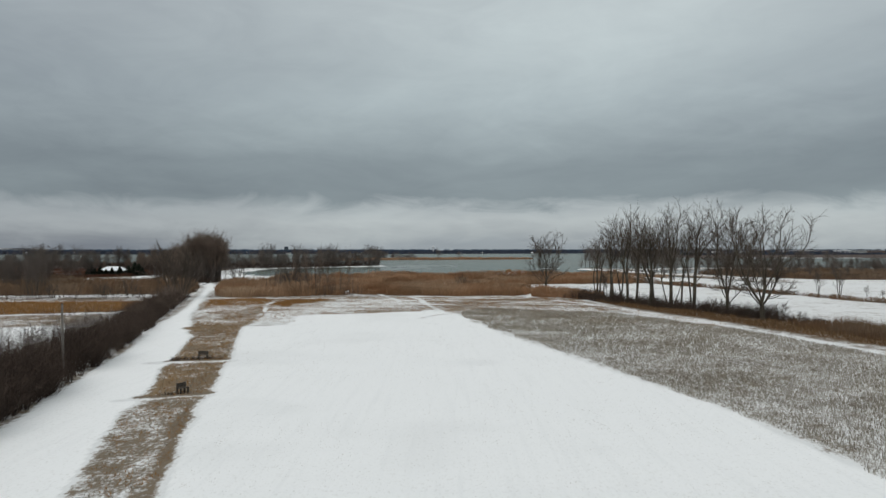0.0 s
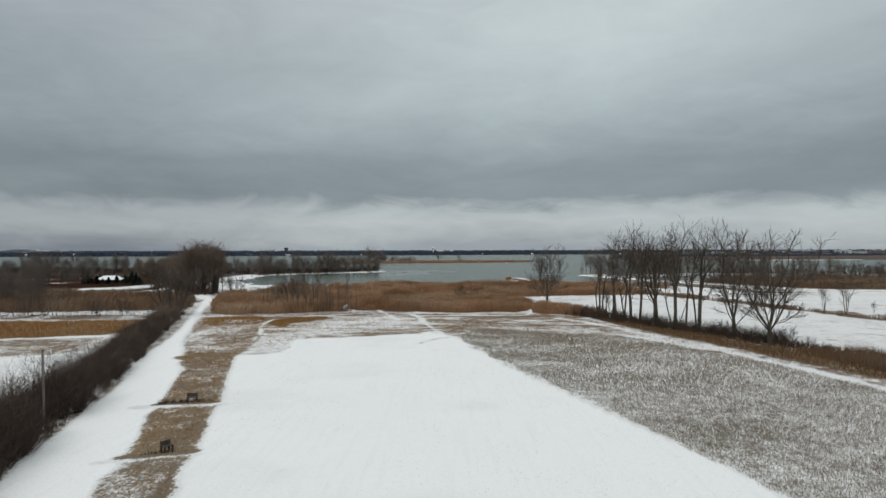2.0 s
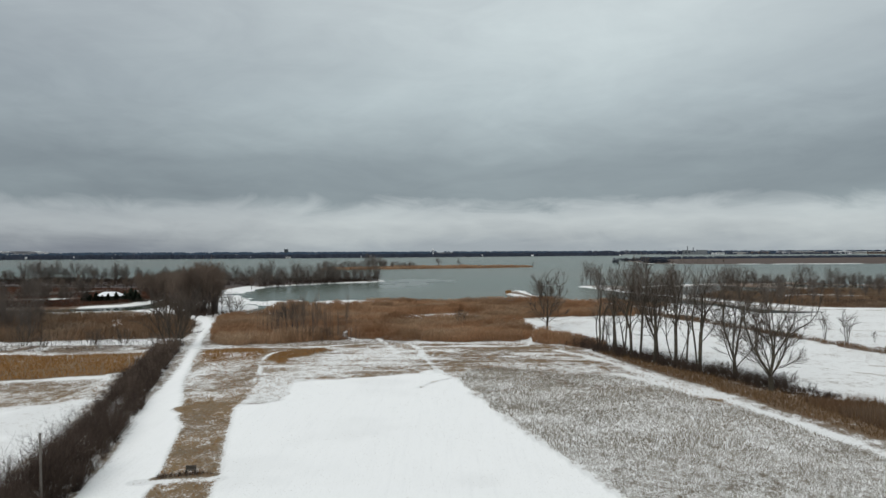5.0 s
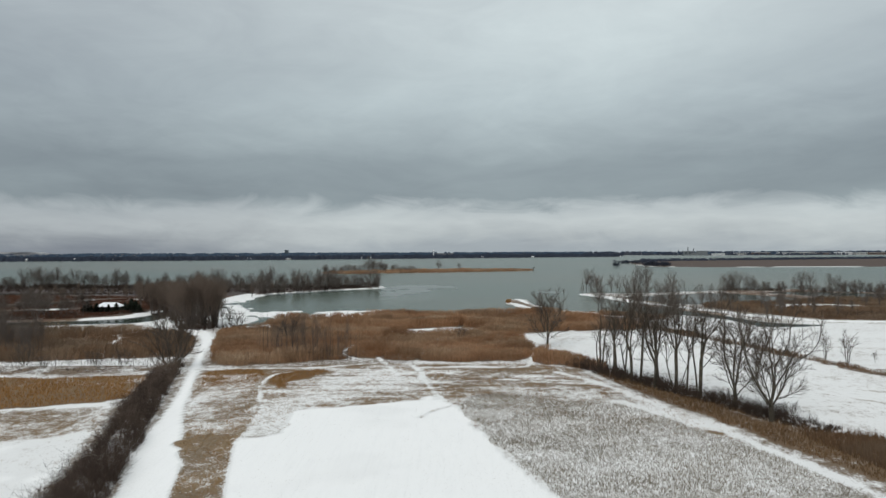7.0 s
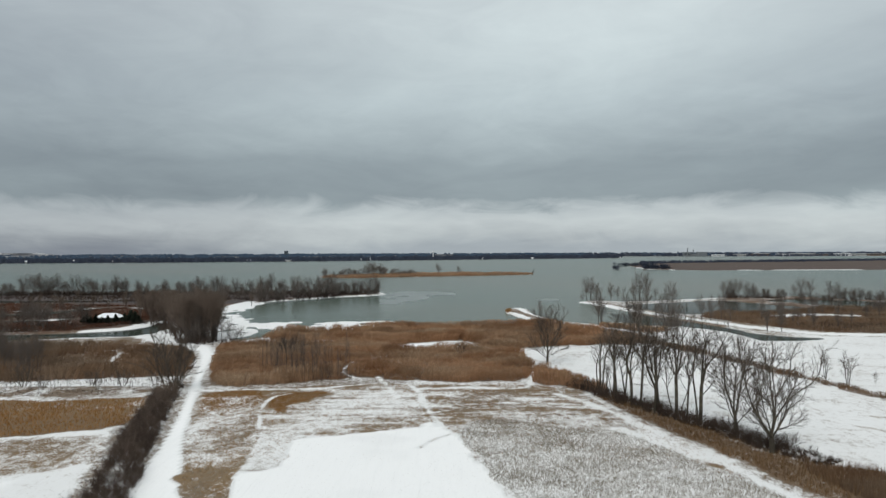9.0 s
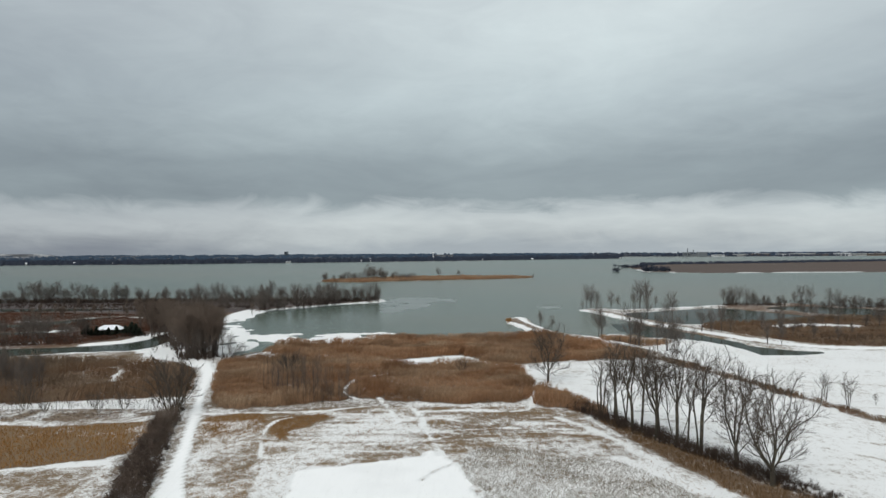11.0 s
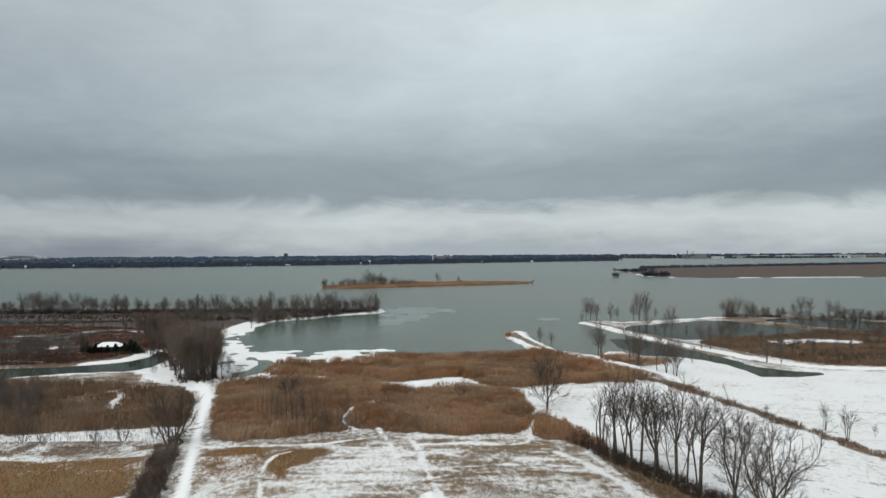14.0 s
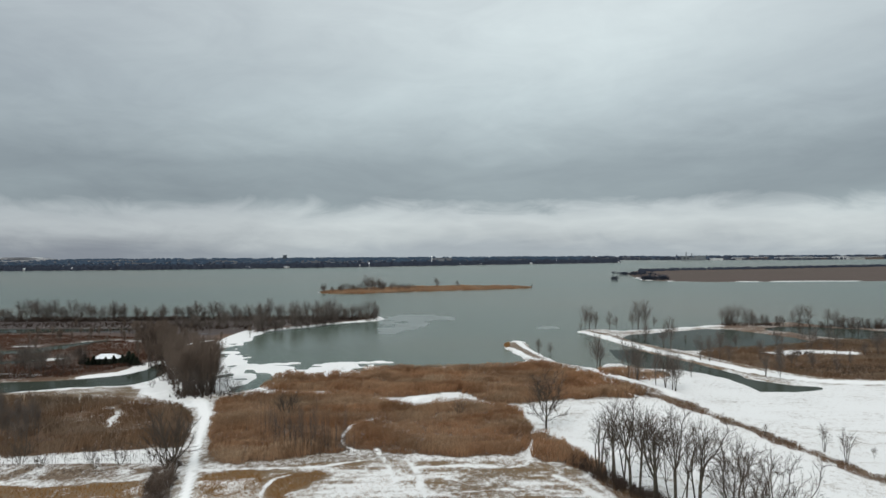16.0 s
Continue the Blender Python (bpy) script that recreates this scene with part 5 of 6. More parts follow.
def reed_bed(name, pts, per_m2, tall, seed, label, avoid=(), wide=0.06, mat=None, lumps=0.42):
    rs = np.random.RandomState(seed)
    x, y, d = scatter(rs, pts, per_m2)
    ok = land_distance(x, y) > 0.3
    for line, w in avoid:
        ok &= along(x, y, line) > w
    ok &= inside(x, y, SNOW_POOL) + rough(x, y, 4.5, 31) * 2.2 < -0.4
    ok &= rough(x, y, 3.2, 35, 2) > -0.62
    x, y, d = x[ok], y[ok], d[ok]
    # tallest near the rim of the bed, in mounds with hollows between
    h = tall * (0.8 + 0.32 * step(d, 0, 2) - 0.34 * step(d, 5, 14)) * (1 + lumps * rough(x * 0.7, y * 1.5, 11, 81) + 0.22 * rough(x, y, 3.4, 83)) * rs.uniform(0.8, 1.1, len(x))
    for line, w in avoid:
        h = h * (1 - (0.55 if w > 2 else 0.0) * step(along(x, y, line), w + 6, w))
    h = np.maximum(h, 0.35)
    p0, p1, stems = stalks(rs, x, y, land_height(x, y), h, 0.14, wide * rs.uniform(0.6, 1.2, len(x)), 0.42)
    # feathery plumes droop from two thirds of the stalks
    some = rs.uniform(0, 1, len(x)) < 0.45
    q0 = p0[some] + (p1 - p0)[some] * 0.72
    q1 = p1[some] + rs.normal(0, 0.10, (some.sum(), 3)) + np.array([0.08, 0.02, 0.02])
    t = thing(name, Matrix(), label, "reeds", kind="stuff")
    put_part("stems", mesh_of("stems", *stems, mat or REED), t)
    put_part("plumes", mesh_of("plumes", *cones(q0, q1, wide * rs.uniform(0.9, 1.7, some.sum())), REED_PALE if mat is None else mat), t)


reed_bed("reed_bed", REED_MEADOW, 11.5, 1.9, 101, "rust-brown reeds on the marsh meadow", [(PATHS[7][0], 0.6), (PATHS[1][0], 1.0)], 0.046, None, 0.6)
reed_bed("reed_bed", REED_LAKE, 7.6, 2.0, 102, "rust-brown reeds along the lake edge", [(SPIT_PATH, 2.2), (REED_PATH, 1.2)], 0.066, None, 0.55)
reed_bed("reed_bed", REED_WEST, 4.4, 2.2, 103, "brown windblown reeds beyond the hedge", [([(-104, 190), (-96, 204), (-92, 214)], 1.5), (WEST_GAP, 1.1)], 0.075, DULL_REED, 0.62)
reed_bed("reed_bed", REED_EAST, 3.2, 1.7, 104, "tawny reeds behind the snowy dike", [([(150, 300), (165, 306), (180, 300)], 6), ([(196, 268), (230, 278), (270, 275)], 5)], 0.11, DULL_REED)
reed_bed("reed_bed", REED_MARSH, 3.4, 0.8, 105, "red-brown marsh reeds beyond the channel", [([(-187, 288), (-164, 296)], 6.5), ([(-150, 352), (-162, 358)], 4), ([(-184, 355), (-174, 361)], 5), ([(-207, 336), (-199, 341)], 4)], 0.10, RED_REED)
reed_bed("reed_bed", REED_STRIP, 10.0, 1.9, 106, "rust-brown reeds at the field corner")
reed_bed("reed_bed", [(48, 300), (56, 276), (64, 252), (72, 226), (74.5, 204), (80, 181), (84.4, 160), (89.8, 136), (99, 106), (112, 60), (108.5, 60), (95.5, 105), (86.4, 134.5), (80.8, 158.5), (76.4, 179), (70, 202), (62, 226)], 8.0, 0.95, 107,
         "rusty reeds along the low dike", [(SPIT_PATH, 2.8)], 0.07, DULL_REED, 0.15)
reed_bed("reed_bed", ISLAND, 0.9, 1.8, 108, "tawny reeds on the low island", (), 0.25)
reed_bed("reed_bed", [(29, 324), (30, 336), (34, 344), (35, 330), (33, 322)], 5.0, 1.6, 109, "tawny reeds at the tip of the spit", (), 0.09, GOLD)
reed_bed("reed_bed", [(57, 245), (63, 262), (72, 266), (85, 257), (83, 244), (68, 240)], 4.5, 1.5, 110, "rusty reeds in the snow by the canal", (), 0.09)


def grass_patch(name, pts, per_m2, tall, seed, label, mat, lean=0.3, wide=0.02, keep_off=(), category="grass", by_snow=0.0, blades=3, span=(-1e4, 1e4)):
    """Tufts of a few bent blades each."""
    rs = np.random.RandomState(seed)
    x, y, d = scatter(rs, pts, per_m2, 0.25, 0.6)
    ok = (y + 2 * rough(x, y, 3, 37) >= span[0]) & (y + 2 * rough(x, y, 3, 37) < span[1])
    for line, w in keep_off:
        ok &= along(x, y, line) > w
    if by_snow:
        ok &= rs.uniform(0, 1, len(x)) > by_snow * np.clip(cover(x, y)[0], 0, 1)
    x, y = x[ok], y[ok]
    z = land_height(x, y)
    h = tall * (1 + 0.35 * rough(x, y, 5, 91)) * rs.uniform(0.55, 1.25, len(x))
    piles = []
    for k in range(blades):
        piles.append(stalks(rs, x + rs.normal(0, 0.05, len(x)), y + rs.normal(0, 0.05, len(x)), z, h * rs.uniform(0.6, 1.0, len(x)), lean, wide * rs.uniform(0.7, 1.3, len(x)))[2])
    me = mesh_of(name, *joined(*piles), mat)
    return tagged(new(name, me), label, category, kind="stuff")


WALKS = [(p, w + 0.1) for p, w in PATHS[:7]]
grass_patch("stubble", STUBBLE_FIELD, 78, 0.40, 201, "grey weed stubble standing out of thin snow", STUBBLE, 0.42, 0.0135, [(TRACK_EAST, 1.0)], blades=1, span=(24, 72))
grass_patch("stubble", STUBBLE_FIELD, 36, 0.48, 226, "grey weed stubble in the far end of the field", STUBBLE, 0.42, 0.023, [(TRACK_EAST, 1.0)], blades=1, span=(72, 130))
grass_patch("verge_grass", VERGE, 15, 0.24, 202, "straw-coloured grass on the road verge", GOLD, 0.4, 0.016, WALKS, by_snow=1.1)
grass_patch("verge_weeds", VERGE, 8, 0.26, 203, "grey-brown weeds on the road verge", STUBBLE, 0.4, 0.018, WALKS, by_snow=1.0)
grass_patch("field_straw", FIELD, 4.0, 0.10, 204, "sparse straw tips poking through field snow", STUBBLE, 0.7, 0.009, blades=2)
grass_patch("golden_grass", GOLD_WEST, 5.2, 0.65, 205, "golden dry grass beyond the hedge", GOLD, 0.28, 0.05, blades=2)
grass_patch("straw_stubble", STRAW_WEST, 4, 0.2, 206, "pale straw stubble in snow", GOLD, 0.5, 0.022, by_snow=0.8)
grass_patch("meadow_grass", PLATEAU, 7.5, 0.24, 207, "mixed dry grass showing through patchy snow", GOLD, 0.45, 0.022, WALKS, by_snow=1.0)
grass_patch("margin_grass", EAST_MARGIN, 10.5, 0.75, 208, "tall tawny grass along the tree row", TAWNY, 0.25, 0.028, blades=2)
grass_patch("margin_reeds", [(48, 96), (52, 94), (60, 90), (68, 60), (66, 30), (60, 30), (50, 76)], 9, 1.5, 209, "rust-brown reeds along the field margin", DULL_REED, 0.15, 0.035, category="reeds")
for (pts, g), seed in zip(DRY_PATCHES, range(210, 220)):
    grass_patch("dry_grass", pts, 16 if g > 0.8 else 9, 0.5 if g > 0.8 else 0.3, seed, "dry golden grass patch in thin snow", GOLD, 0.35, 0.022, WALKS, by_snow=1.2)
grass_patch("ditch_weeds", [(-24.6, 63.8), (-22, 64.4), (-19.4, 64.7), (-19.2, 65.6), (-22, 65.4), (-24.6, 64.8)], 60, 0.38, 221, "dark weeds beside the path", BRUSH, 0.4, 0.015)
grass_patch("ditch_weeds", [(-20.8, 47.9), (-18, 49.0), (-15.6, 49.6), (-15.4, 50.6), (-18.2, 50.2), (-20.9, 48.8)], 60, 0.34, 222, "dark weeds beside the path", BRUSH, 0.4, 0.015)
grass_patch("marsh_scrub", SNOW_BAND_WEST, 0.9, 0.9, 223, "thin brown scrub in snow", BRUSH, 0.5, 0.014, blades=5)


def brush(name, line, half, per_m, tall, seed, label, mat, twigs=7, thin=0.02):
    """A belt of tangled leafless stems along a line."""
    rs = np.random.RandomState(seed)
    p = rounded(line, False, 2)
    seg = np.linalg.norm(np.diff(p, axis=0), axis=1)
    total = seg.sum()
    n = int(total * per_m)
    at = rs.uniform(0, total, n)
    i = np.clip(np.searchsorted(np.cumsum(seg), at), 0, len(seg) - 1)
    f = (at - (np.cumsum(seg)[i] - seg[i])) / seg[i]
    c = p[i] + (p[i + 1] - p[i]) * f[:, None]
    d = (p[i + 1] - p[i]) / seg[i][:, None]
    off = rs.uniform(-1, 1, n)
    x, y = c[:, 0] - d[:, 1] * off * half, c[:, 1] + d[:, 0] * off * half
    h = np.interp(at / total, np.linspace(0, 1, len(tall)), tall) * (1 - 0.45 * np.abs(off) ** 3) * (1 + 0.42 * rough(x, y, 3.5, 95)) * rs.uniform(0.7, 1.1, n)
    # a dozen stems fan out from each root
    root = np.arange(n) // 12 * 12
    x, y = x[root] + rs.normal(0, 0.15, n), y[root] + rs.normal(0, 0.15, n)
    h = h[root] * rs.uniform(0.55, 1.1, n)
    # the hedge is thin and low where the pole stands
    h = h * (0.22 + 0.78 * step(np.hypot(x - POLE[0] - 0.5, y - POLE[1] + 1.3), 1.0, 2.4))
    a, tip = rs.uniform(0, 2 * math.pi, n), rs.uniform(0.0, 0.95, n)
    p0 = np.stack([x, y, land_height(x, y) - 0.05], 1)
    p1 = p0 + np.stack([np.cos(a) * np.sin(tip) * h * 0.9, np.sin(a) * np.sin(tip) * h * 0.9, np.cos(tip) * h], 1)
    piles = [cones(p0, p1, thin * rs.uniform(0.8, 1.5, n))]
    for k in range(max(4, twigs - 2)):
        t = rs.uniform(0.15, 0.9, (n, 1))
        q0 = p0 + (p1 - p0) * t
        q1 = q0 + rs.normal(0, 1, (n, 3)) * np.array([0.40, 0.40, 0.26]) * (h[:, None] * 0.42) + np.array([0, 0, 0.18]) * h[:, None]
        piles.append(cones(q0, q1, thin * rs.uniform(0.4, 0.8, n)))
    me = mesh_of(name, *joined(*piles), mat)
    return tagged(new(name, me), label, "hedge", kind="stuff")


brush("hedge", HEDGE, 2.6, 84, [5.4, 5.1, 4.3, 3.6, 2.9, 2.4], 301, "dark leafless hedge beside the snowy road", BRUSH, 8, 0.019)
brush("hedge", [(-42, 95), (-44.6, 102.5), (-50.5, 124), (-55.8, 143)], 2.2, 46, [2.4, 2.8, 3.0, 3.4], 322, "brown leafless hedge bushes at the road", COPSE_TWIG, 8, 0.017)
brush("hedge", [(-23.4, 24), (-28.4, 44), (-32.2, 60.5)], 2.4, 62, [5.2, 5.0, 4.2], 319, "dark dense leafless hedge around the pole", BRUSH, 8, 0.019)
brush("undergrowth", [(29, 150), (32.5, 142), (35.5, 133), (39.8, 125.5), (43.6, 116.5), (46.8, 109.5), (49.5, 101), (54, 95)], 2.2, 110, [2.2, 2.6, 2.5, 2.3, 2.1, 1.5], 302, "dark undergrowth beneath the row of trees", BRUSH, 7, 0.02)
brush("undergrowth", [(78, 182), (82.5, 160), (88, 137), (96, 112)], 1.0, 9, [0.7, 0.9, 1.2], 303, "low brown scrub along the dike", BRUSH, 6, 0.02)
brush("undergrowth", [(-58, 142), (-55.5, 146), (-57, 151)], 1.6, 40, [1.6, 2.2, 1.6], 304, "dark scrub at the hedge's end", BRUSH, 7, 0.02)
brush("undergrowth", [(-76, 216), (-82, 230), (-106, 268), (-130, 316), (-172, 400)], 6.0, 40, [2.6, 3.6, 4.4, 4.4], 305, "dark scrub beneath the copse", BRUSH, 7, 0.035)


def sapling_stand(pts, count, tall, seed, label):
    """Thin straight saplings, each with a few short side twigs."""
    rs = np.random.RandomState(seed)
    p = np.array(pts, float)
    t = rs.uniform(0, len(p) - 1.001, count)
    i = t.astype(int)
    c = p[i] + (p[i + 1] - p[i]) * (t - i)[:, None] + rs.normal(0, 1.6, (count, 2))
    h = tall * rs.uniform(0.45, 1.1, count)
    p0, p1, stems = stalks(rs, c[:, 0], c[:, 1], land_height(c[:, 0], c[:, 1]), h, 0.035, 0.042 * rs.uniform(0.7, 1.4, count))
    piles = [stems]
    for _ in range(5):
        q0 = p0 + (p1 - p0) * rs.uniform(0.4, 0.95, (count, 1))
        piles.append(cones(q0, q0 + rs.normal(0, 0.28, (count, 3)) + np.array([0, 0, 0.8]), 0.016))
    tagged(new("saplings", mesh_of("saplings", *joined(*piles), FAR_BARK)), label, "saplings", kind="stuff")


sapling_stand([(-44, 176), (-38, 165), (-33, 159), (-27, 157), (-19, 158)], 150, 10.6, 306, "thin brown saplings standing in the reeds")
sapling_stand([(-104, 147), (-90, 149), (-76, 150), (-62, 152)], 60, 1.8, 316, "thin scrub stems in the snow")

brush("undergrowth", [(-160, 268), (-148, 273), (-130, 272), (-121, 280)], 3.0, 22, [2.0, 1.4, 1.2, 2.4], 323, "dark scrub before the cabin", BRUSH, 6, 0.03)
brush("undergrowth", [(-330, 246), (-172, 250), (-148, 254), (-137, 260)], 3.0, 26, [3.4, 3.4, 3.2, 2.4], 307, "dark scrub along the channel", BRUSH, 6, 0.03)
brush("undergrowth", [(63, 246), (70, 252), (78, 250)], 2.0, 30, [1.4, 2.2, 1.4], 313, "dark scrub among the reeds by the canal", BRUSH, 6, 0.03)
brush("undergrowth", [(130, 266), (142, 252), (160, 246), (190, 248)], 2.0, 16, [1.2, 2.2, 1.4], 314, "dark scrub along the snowy dike", BRUSH, 6, 0.03)
brush("undergrowth", [(130, 262), (170, 256), (230, 256), (290, 264)], 5.0, 12, [1.6, 2.2, 2.2, 2.4], 320, "dark scrub among the tawny reeds", BRUSH, 6, 0.045)
brush("undergrowth", [(140, 312), (190, 330), (270, 336)], 6.0, 9, [1.6, 2.0, 2.4], 321, "dark scrub beside the pond", BRUSH, 6, 0.05)
brush("undergrowth", [(124, 300), (140, 296), (156, 296), (172, 304)], 2.0, 14, [1.2, 2.0, 1.6], 308, "dark scrub behind the dike", BRUSH, 6, 0.03)
brush("undergrowth", [(-170, 186), (-127, 184), (-108, 176), (-97, 164)], 6.5, 7, [4.2, 4.6, 3.0], 309, "brown saplings among the reeds", COPSE_TWIG, 6, 0.025)
brush("undergrowth", [(-158, 424), (-124, 412), (-100, 432), (-76, 452)], 9.0, 18, [3.0, 3.0, 2.6, 2.4], 312, "dark scrub behind the lake shore", BRUSH, 6, 0.06)
brush("undergrowth", [(172, 416), (205, 412), (232, 402), (268, 388)], 5.0, 22, [2.6, 3.0, 3.4, 3.4], 311, "dark scrub on the pond shore", BRUSH, 6, 0.05)
brush("undergrowth", [(-290, 430), (-220, 432), (-150, 428)], 15.0, 34, [2.0, 2.0, 2.2], 315, "dark scrub on the marsh behind the bay", BRUSH, 6, 0.06)
brush("undergrowth", [(-285, 392), (-230, 398), (-180, 402), (-140, 404)], 6.0, 24, [1.4, 1.6, 1.8, 2.2], 318, "dark scrub on the marsh", BRUSH, 6, 0.05)
brush("undergrowth", [(-85, 222), (-79, 217), (-72, 217), (-67, 222)], 4.0, 26, [2.0, 2.6, 2.6, 2.0], 317, "dark scrub at the foot of the copse", BRUSH, 7, 0.03)
brush("undergrowth", [(-50, 470), (-120, 474), (-240, 466), (-380, 460)], 7.0, 20, [2.2, 2.6, 3.2, 3.4], 310, "dark scrub of the peninsula wood", BRUSH, 6, 0.11)


# ---------------------------------------------------------------- small things
def pole():
    t = thing("wooden_pole", pose(*POLE, -0.3, 0.6, -0.8, 0), "weathered grey wooden pole standing in the hedge", "pole")
    part("shaft", tube_bm(bmesh.new(), 0.105, 0.085, 0, 6.1, 12), POLE_WOOD, t)
    part("cap", tube_bm(bmesh.new(), 0.10, 0.06, 6.1, 6.2, 12), WOOD, t)


pole()


def bench(m, label, width=1.15):
    t = thing("bench", m @ Matrix.Diagonal((0.95, 0.95, 0.78, 1)), label, "bench", "benches on the verge")
    w = width / 2
    for x in (-w + 0.06, w - 0.06):
        part("leg", box(bmesh.new(), x - 0.06, x + 0.06, 0.12, 0.24, -0.05, 0.92, 0.012), WOOD, t)
        part("leg", box(bmesh.new(), x - 0.06, x + 0.06, -0.26, -0.14, -0.05, 0.44, 0.012), WOOD, t)
    for k in range(3):
        y = -0.26 + 0.14 * k
        part("slat", box(bmesh.new(), -w, w, y, y + 0.125, 0.44, 0.485, 0.01), WOOD, t)
    for k in range(3):
        part("backrest_slat", box(bmesh.new(), -w, w, 0.075, 0.12, 0.52 + 0.135 * k, 0.645 + 0.135 * k, 0.01), WOOD, t)


bench(pose(-21.9, 65.2, 0, 0, 0, 8), "weathered wooden bench in verge grass", 0.95)
bench(pose(-17.9, 49.9, 0, 0, 0, 62), "dark weathered wooden bench beside the path", 0.8)


def hip_roof(bm, x, y, z, rise, inset):
    """A hipped roof over a rectangle of half sizes x and y."""
    a = [bm.verts.new(c) for c in ((-x, -y, z), (x, -y, z), (x, y, z), (-x, y, z))]
    b = [bm.verts.new((-x + inset, 0, z + rise)), bm.verts.new((x - inset, 0, z + rise))]
    bm.faces.new((a[0], a[1], b[1], b[0])), bm.faces.new((a[2], a[3], b[0], b[1]))
    bm.faces.new((a[1], a[2], b[1])), bm.faces.new((a[3], a[0], b[0])), bm.faces.new((a[3], a[2], a[1], a[0]))
    return bm


def cabin():
    t = thing("cabin", pose(-139, 286, -0.2, 0, 0, 6) @ Matrix.Diagonal((0.84, 0.84, 0.84, 1)), "dark low cabin under a snow-covered hipped roof", "cabin")
    wall = part("wall", box(bmesh.new(), -5.6, 5.6, -3, 3, 0, 2.5), SIDING, t)
    roof = part("roof", hip_roof(bmesh.new(), 6.3, 3.7, 2.5, 2.0, 3.2), SIDING, t)
    part("snow_cover", hip_roof(bmesh.new(), 6.35, 3.75, 2.62, 2.0, 3.2), SNOW, roof, "thick white snow on the roof")
    for x in (-3.5, 0.0, 3.5):
        part("window", box(bmesh.new(), x - 0.5, x + 0.5, -3.05, -2.97, 1.0, 1.9), GLASS_DARK, wall)
    part("door", box(bmesh.new(), 1.3, 2.2, -3.06, -2.97, 0.0, 2.0), WOOD, wall)


cabin()


def cedar(seed):
    """A dark pointed evergreen: a stem and drooping sprays."""
    rs = np.random.RandomState(seed)
    n = 420
    z = rs.uniform(0.1, 1.0, n) ** 1.1 * 3.6
    a = rs.uniform(0, 2 * math.pi, n)
    reach = (1 - z / 4.0) * 1.25 * rs.uniform(0.6, 1.1, n)
    p0 = np.stack([0 * a, 0 * a, z], 1)
    p1 = np.stack([np.cos(a) * reach, np.sin(a) * reach, z + rs.uniform(-0.1, 0.35, n)], 1)
    return cones(p1 * 0.15 + p0 * 0.85, p1, 0.14)


CEDAR = cedar(5)
first_cedar = None
for k, (x, y, s) in enumerate([(-143.4, 279.2, 0.8), (-141.6, 279.8, 1.0), (-139, 279.4, 0.7), (-136.8, 279.9, 0.85), (-133.6, 280, 1.0), (-130.6, 281.5, 1.05), (-127.8, 281, 1.4), (-125.6, 280, 1.25), (-123.4, 278.4, 0.9), (-146, 281, 1.15), (-148.4, 283, 0.8), (-129, 278.6, 0.7)]):
    m = pose(x, y, -0.1, 0, 0, 50 * k) @ Matrix.Diagonal((s * 1.7, s * 1.7, s * 1.15, 1))
    if first_cedar is None:
        first_cedar = thing("cedar", m, "small dark evergreen beside the cabin", "evergreen", "evergreens round the cabin")
        part("trunk", tube_bm(bmesh.new(), 0.09, 0.02, 0, 3.6, 6), FAR_BARK, first_cedar)
        put_part("foliage", mesh_of("foliage", *CEDAR, EVERGREEN), first_cedar)
    else:
        copy_thing(first_cedar, m)


# ---------------------------------------------------------------- the far shore
def far_woods(name, rows, seed, label, mat, bulk=1.0):
    """Distant woodland: thousands of small jagged crowns, each a ragged cluster of spikes."""
    rs = np.random.RandomState(seed)
    xs, ys, hs = rows
    n = len(xs)
    base = land_height(xs, ys)
    piles = []
    for k in range(4):
        a = rs.uniform(0, 2 * math.pi, n)
        r = hs * rs.uniform(0.0, 0.45, n)
        p0 = np.stack([xs + np.cos(a) * r, ys + np.sin(a) * r, base - 0.5], 1)
        p1 = p0 + np.stack([rs.normal(0, 0.08, n) * hs, rs.normal(0, 0.08, n) * hs, hs * rs.uniform(0.6, 1.0, n)], 1)
        piles.append(cones(p0, p1, hs * rs.uniform(0.22, 0.36, n) * bulk, hs * rs.uniform(0.06, 0.16, n) * bulk))
    me = mesh_of(name, *joined(*piles), mat)
    return tagged(new(name, me), label, "woods", kind="stuff")


def shore_line(x):
    return np.interp(x, [-5200, -1900, -1283, -900, -512, -44, 400, 780, 1020, 1856, 2400, 5200], [1700, 1880, 1960, 2012, 2160, 2431, 2720, 2930, 3900, 3560, 3800, 4300])


x = rs.uniform(-3400, 3400, 10500)
y = shore_line(x) + 12 + rs.exponential(220, 10500)
ok = (y < 4850) & (rs.uniform(0, 1, 10500) < np.where(x > 1000, 0.28, 1.0)) & (np.abs(x) < y * 0.72)
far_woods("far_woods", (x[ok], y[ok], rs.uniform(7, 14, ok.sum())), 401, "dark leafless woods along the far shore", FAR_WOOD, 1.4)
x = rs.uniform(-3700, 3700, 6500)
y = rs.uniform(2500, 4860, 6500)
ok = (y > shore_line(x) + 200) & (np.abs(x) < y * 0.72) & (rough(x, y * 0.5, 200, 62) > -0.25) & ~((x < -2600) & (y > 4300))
far_woods("far_woods", (x[ok], y[ok], rs.uniform(7, 10, ok.sum())), 402, "woods of the far country with haze-blue colour", BLUE_WOOD, 4.5)
x = rs.uniform(430, 2300, 1600)
y = np.interp(x, [345, 470, 583, 795, 1400, 3500], [1150, 1600, 1690, 1770, 2040, 2860]) - rs.exponential(14, 1600) - 4
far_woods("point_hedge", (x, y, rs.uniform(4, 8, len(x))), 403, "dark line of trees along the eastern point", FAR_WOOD)


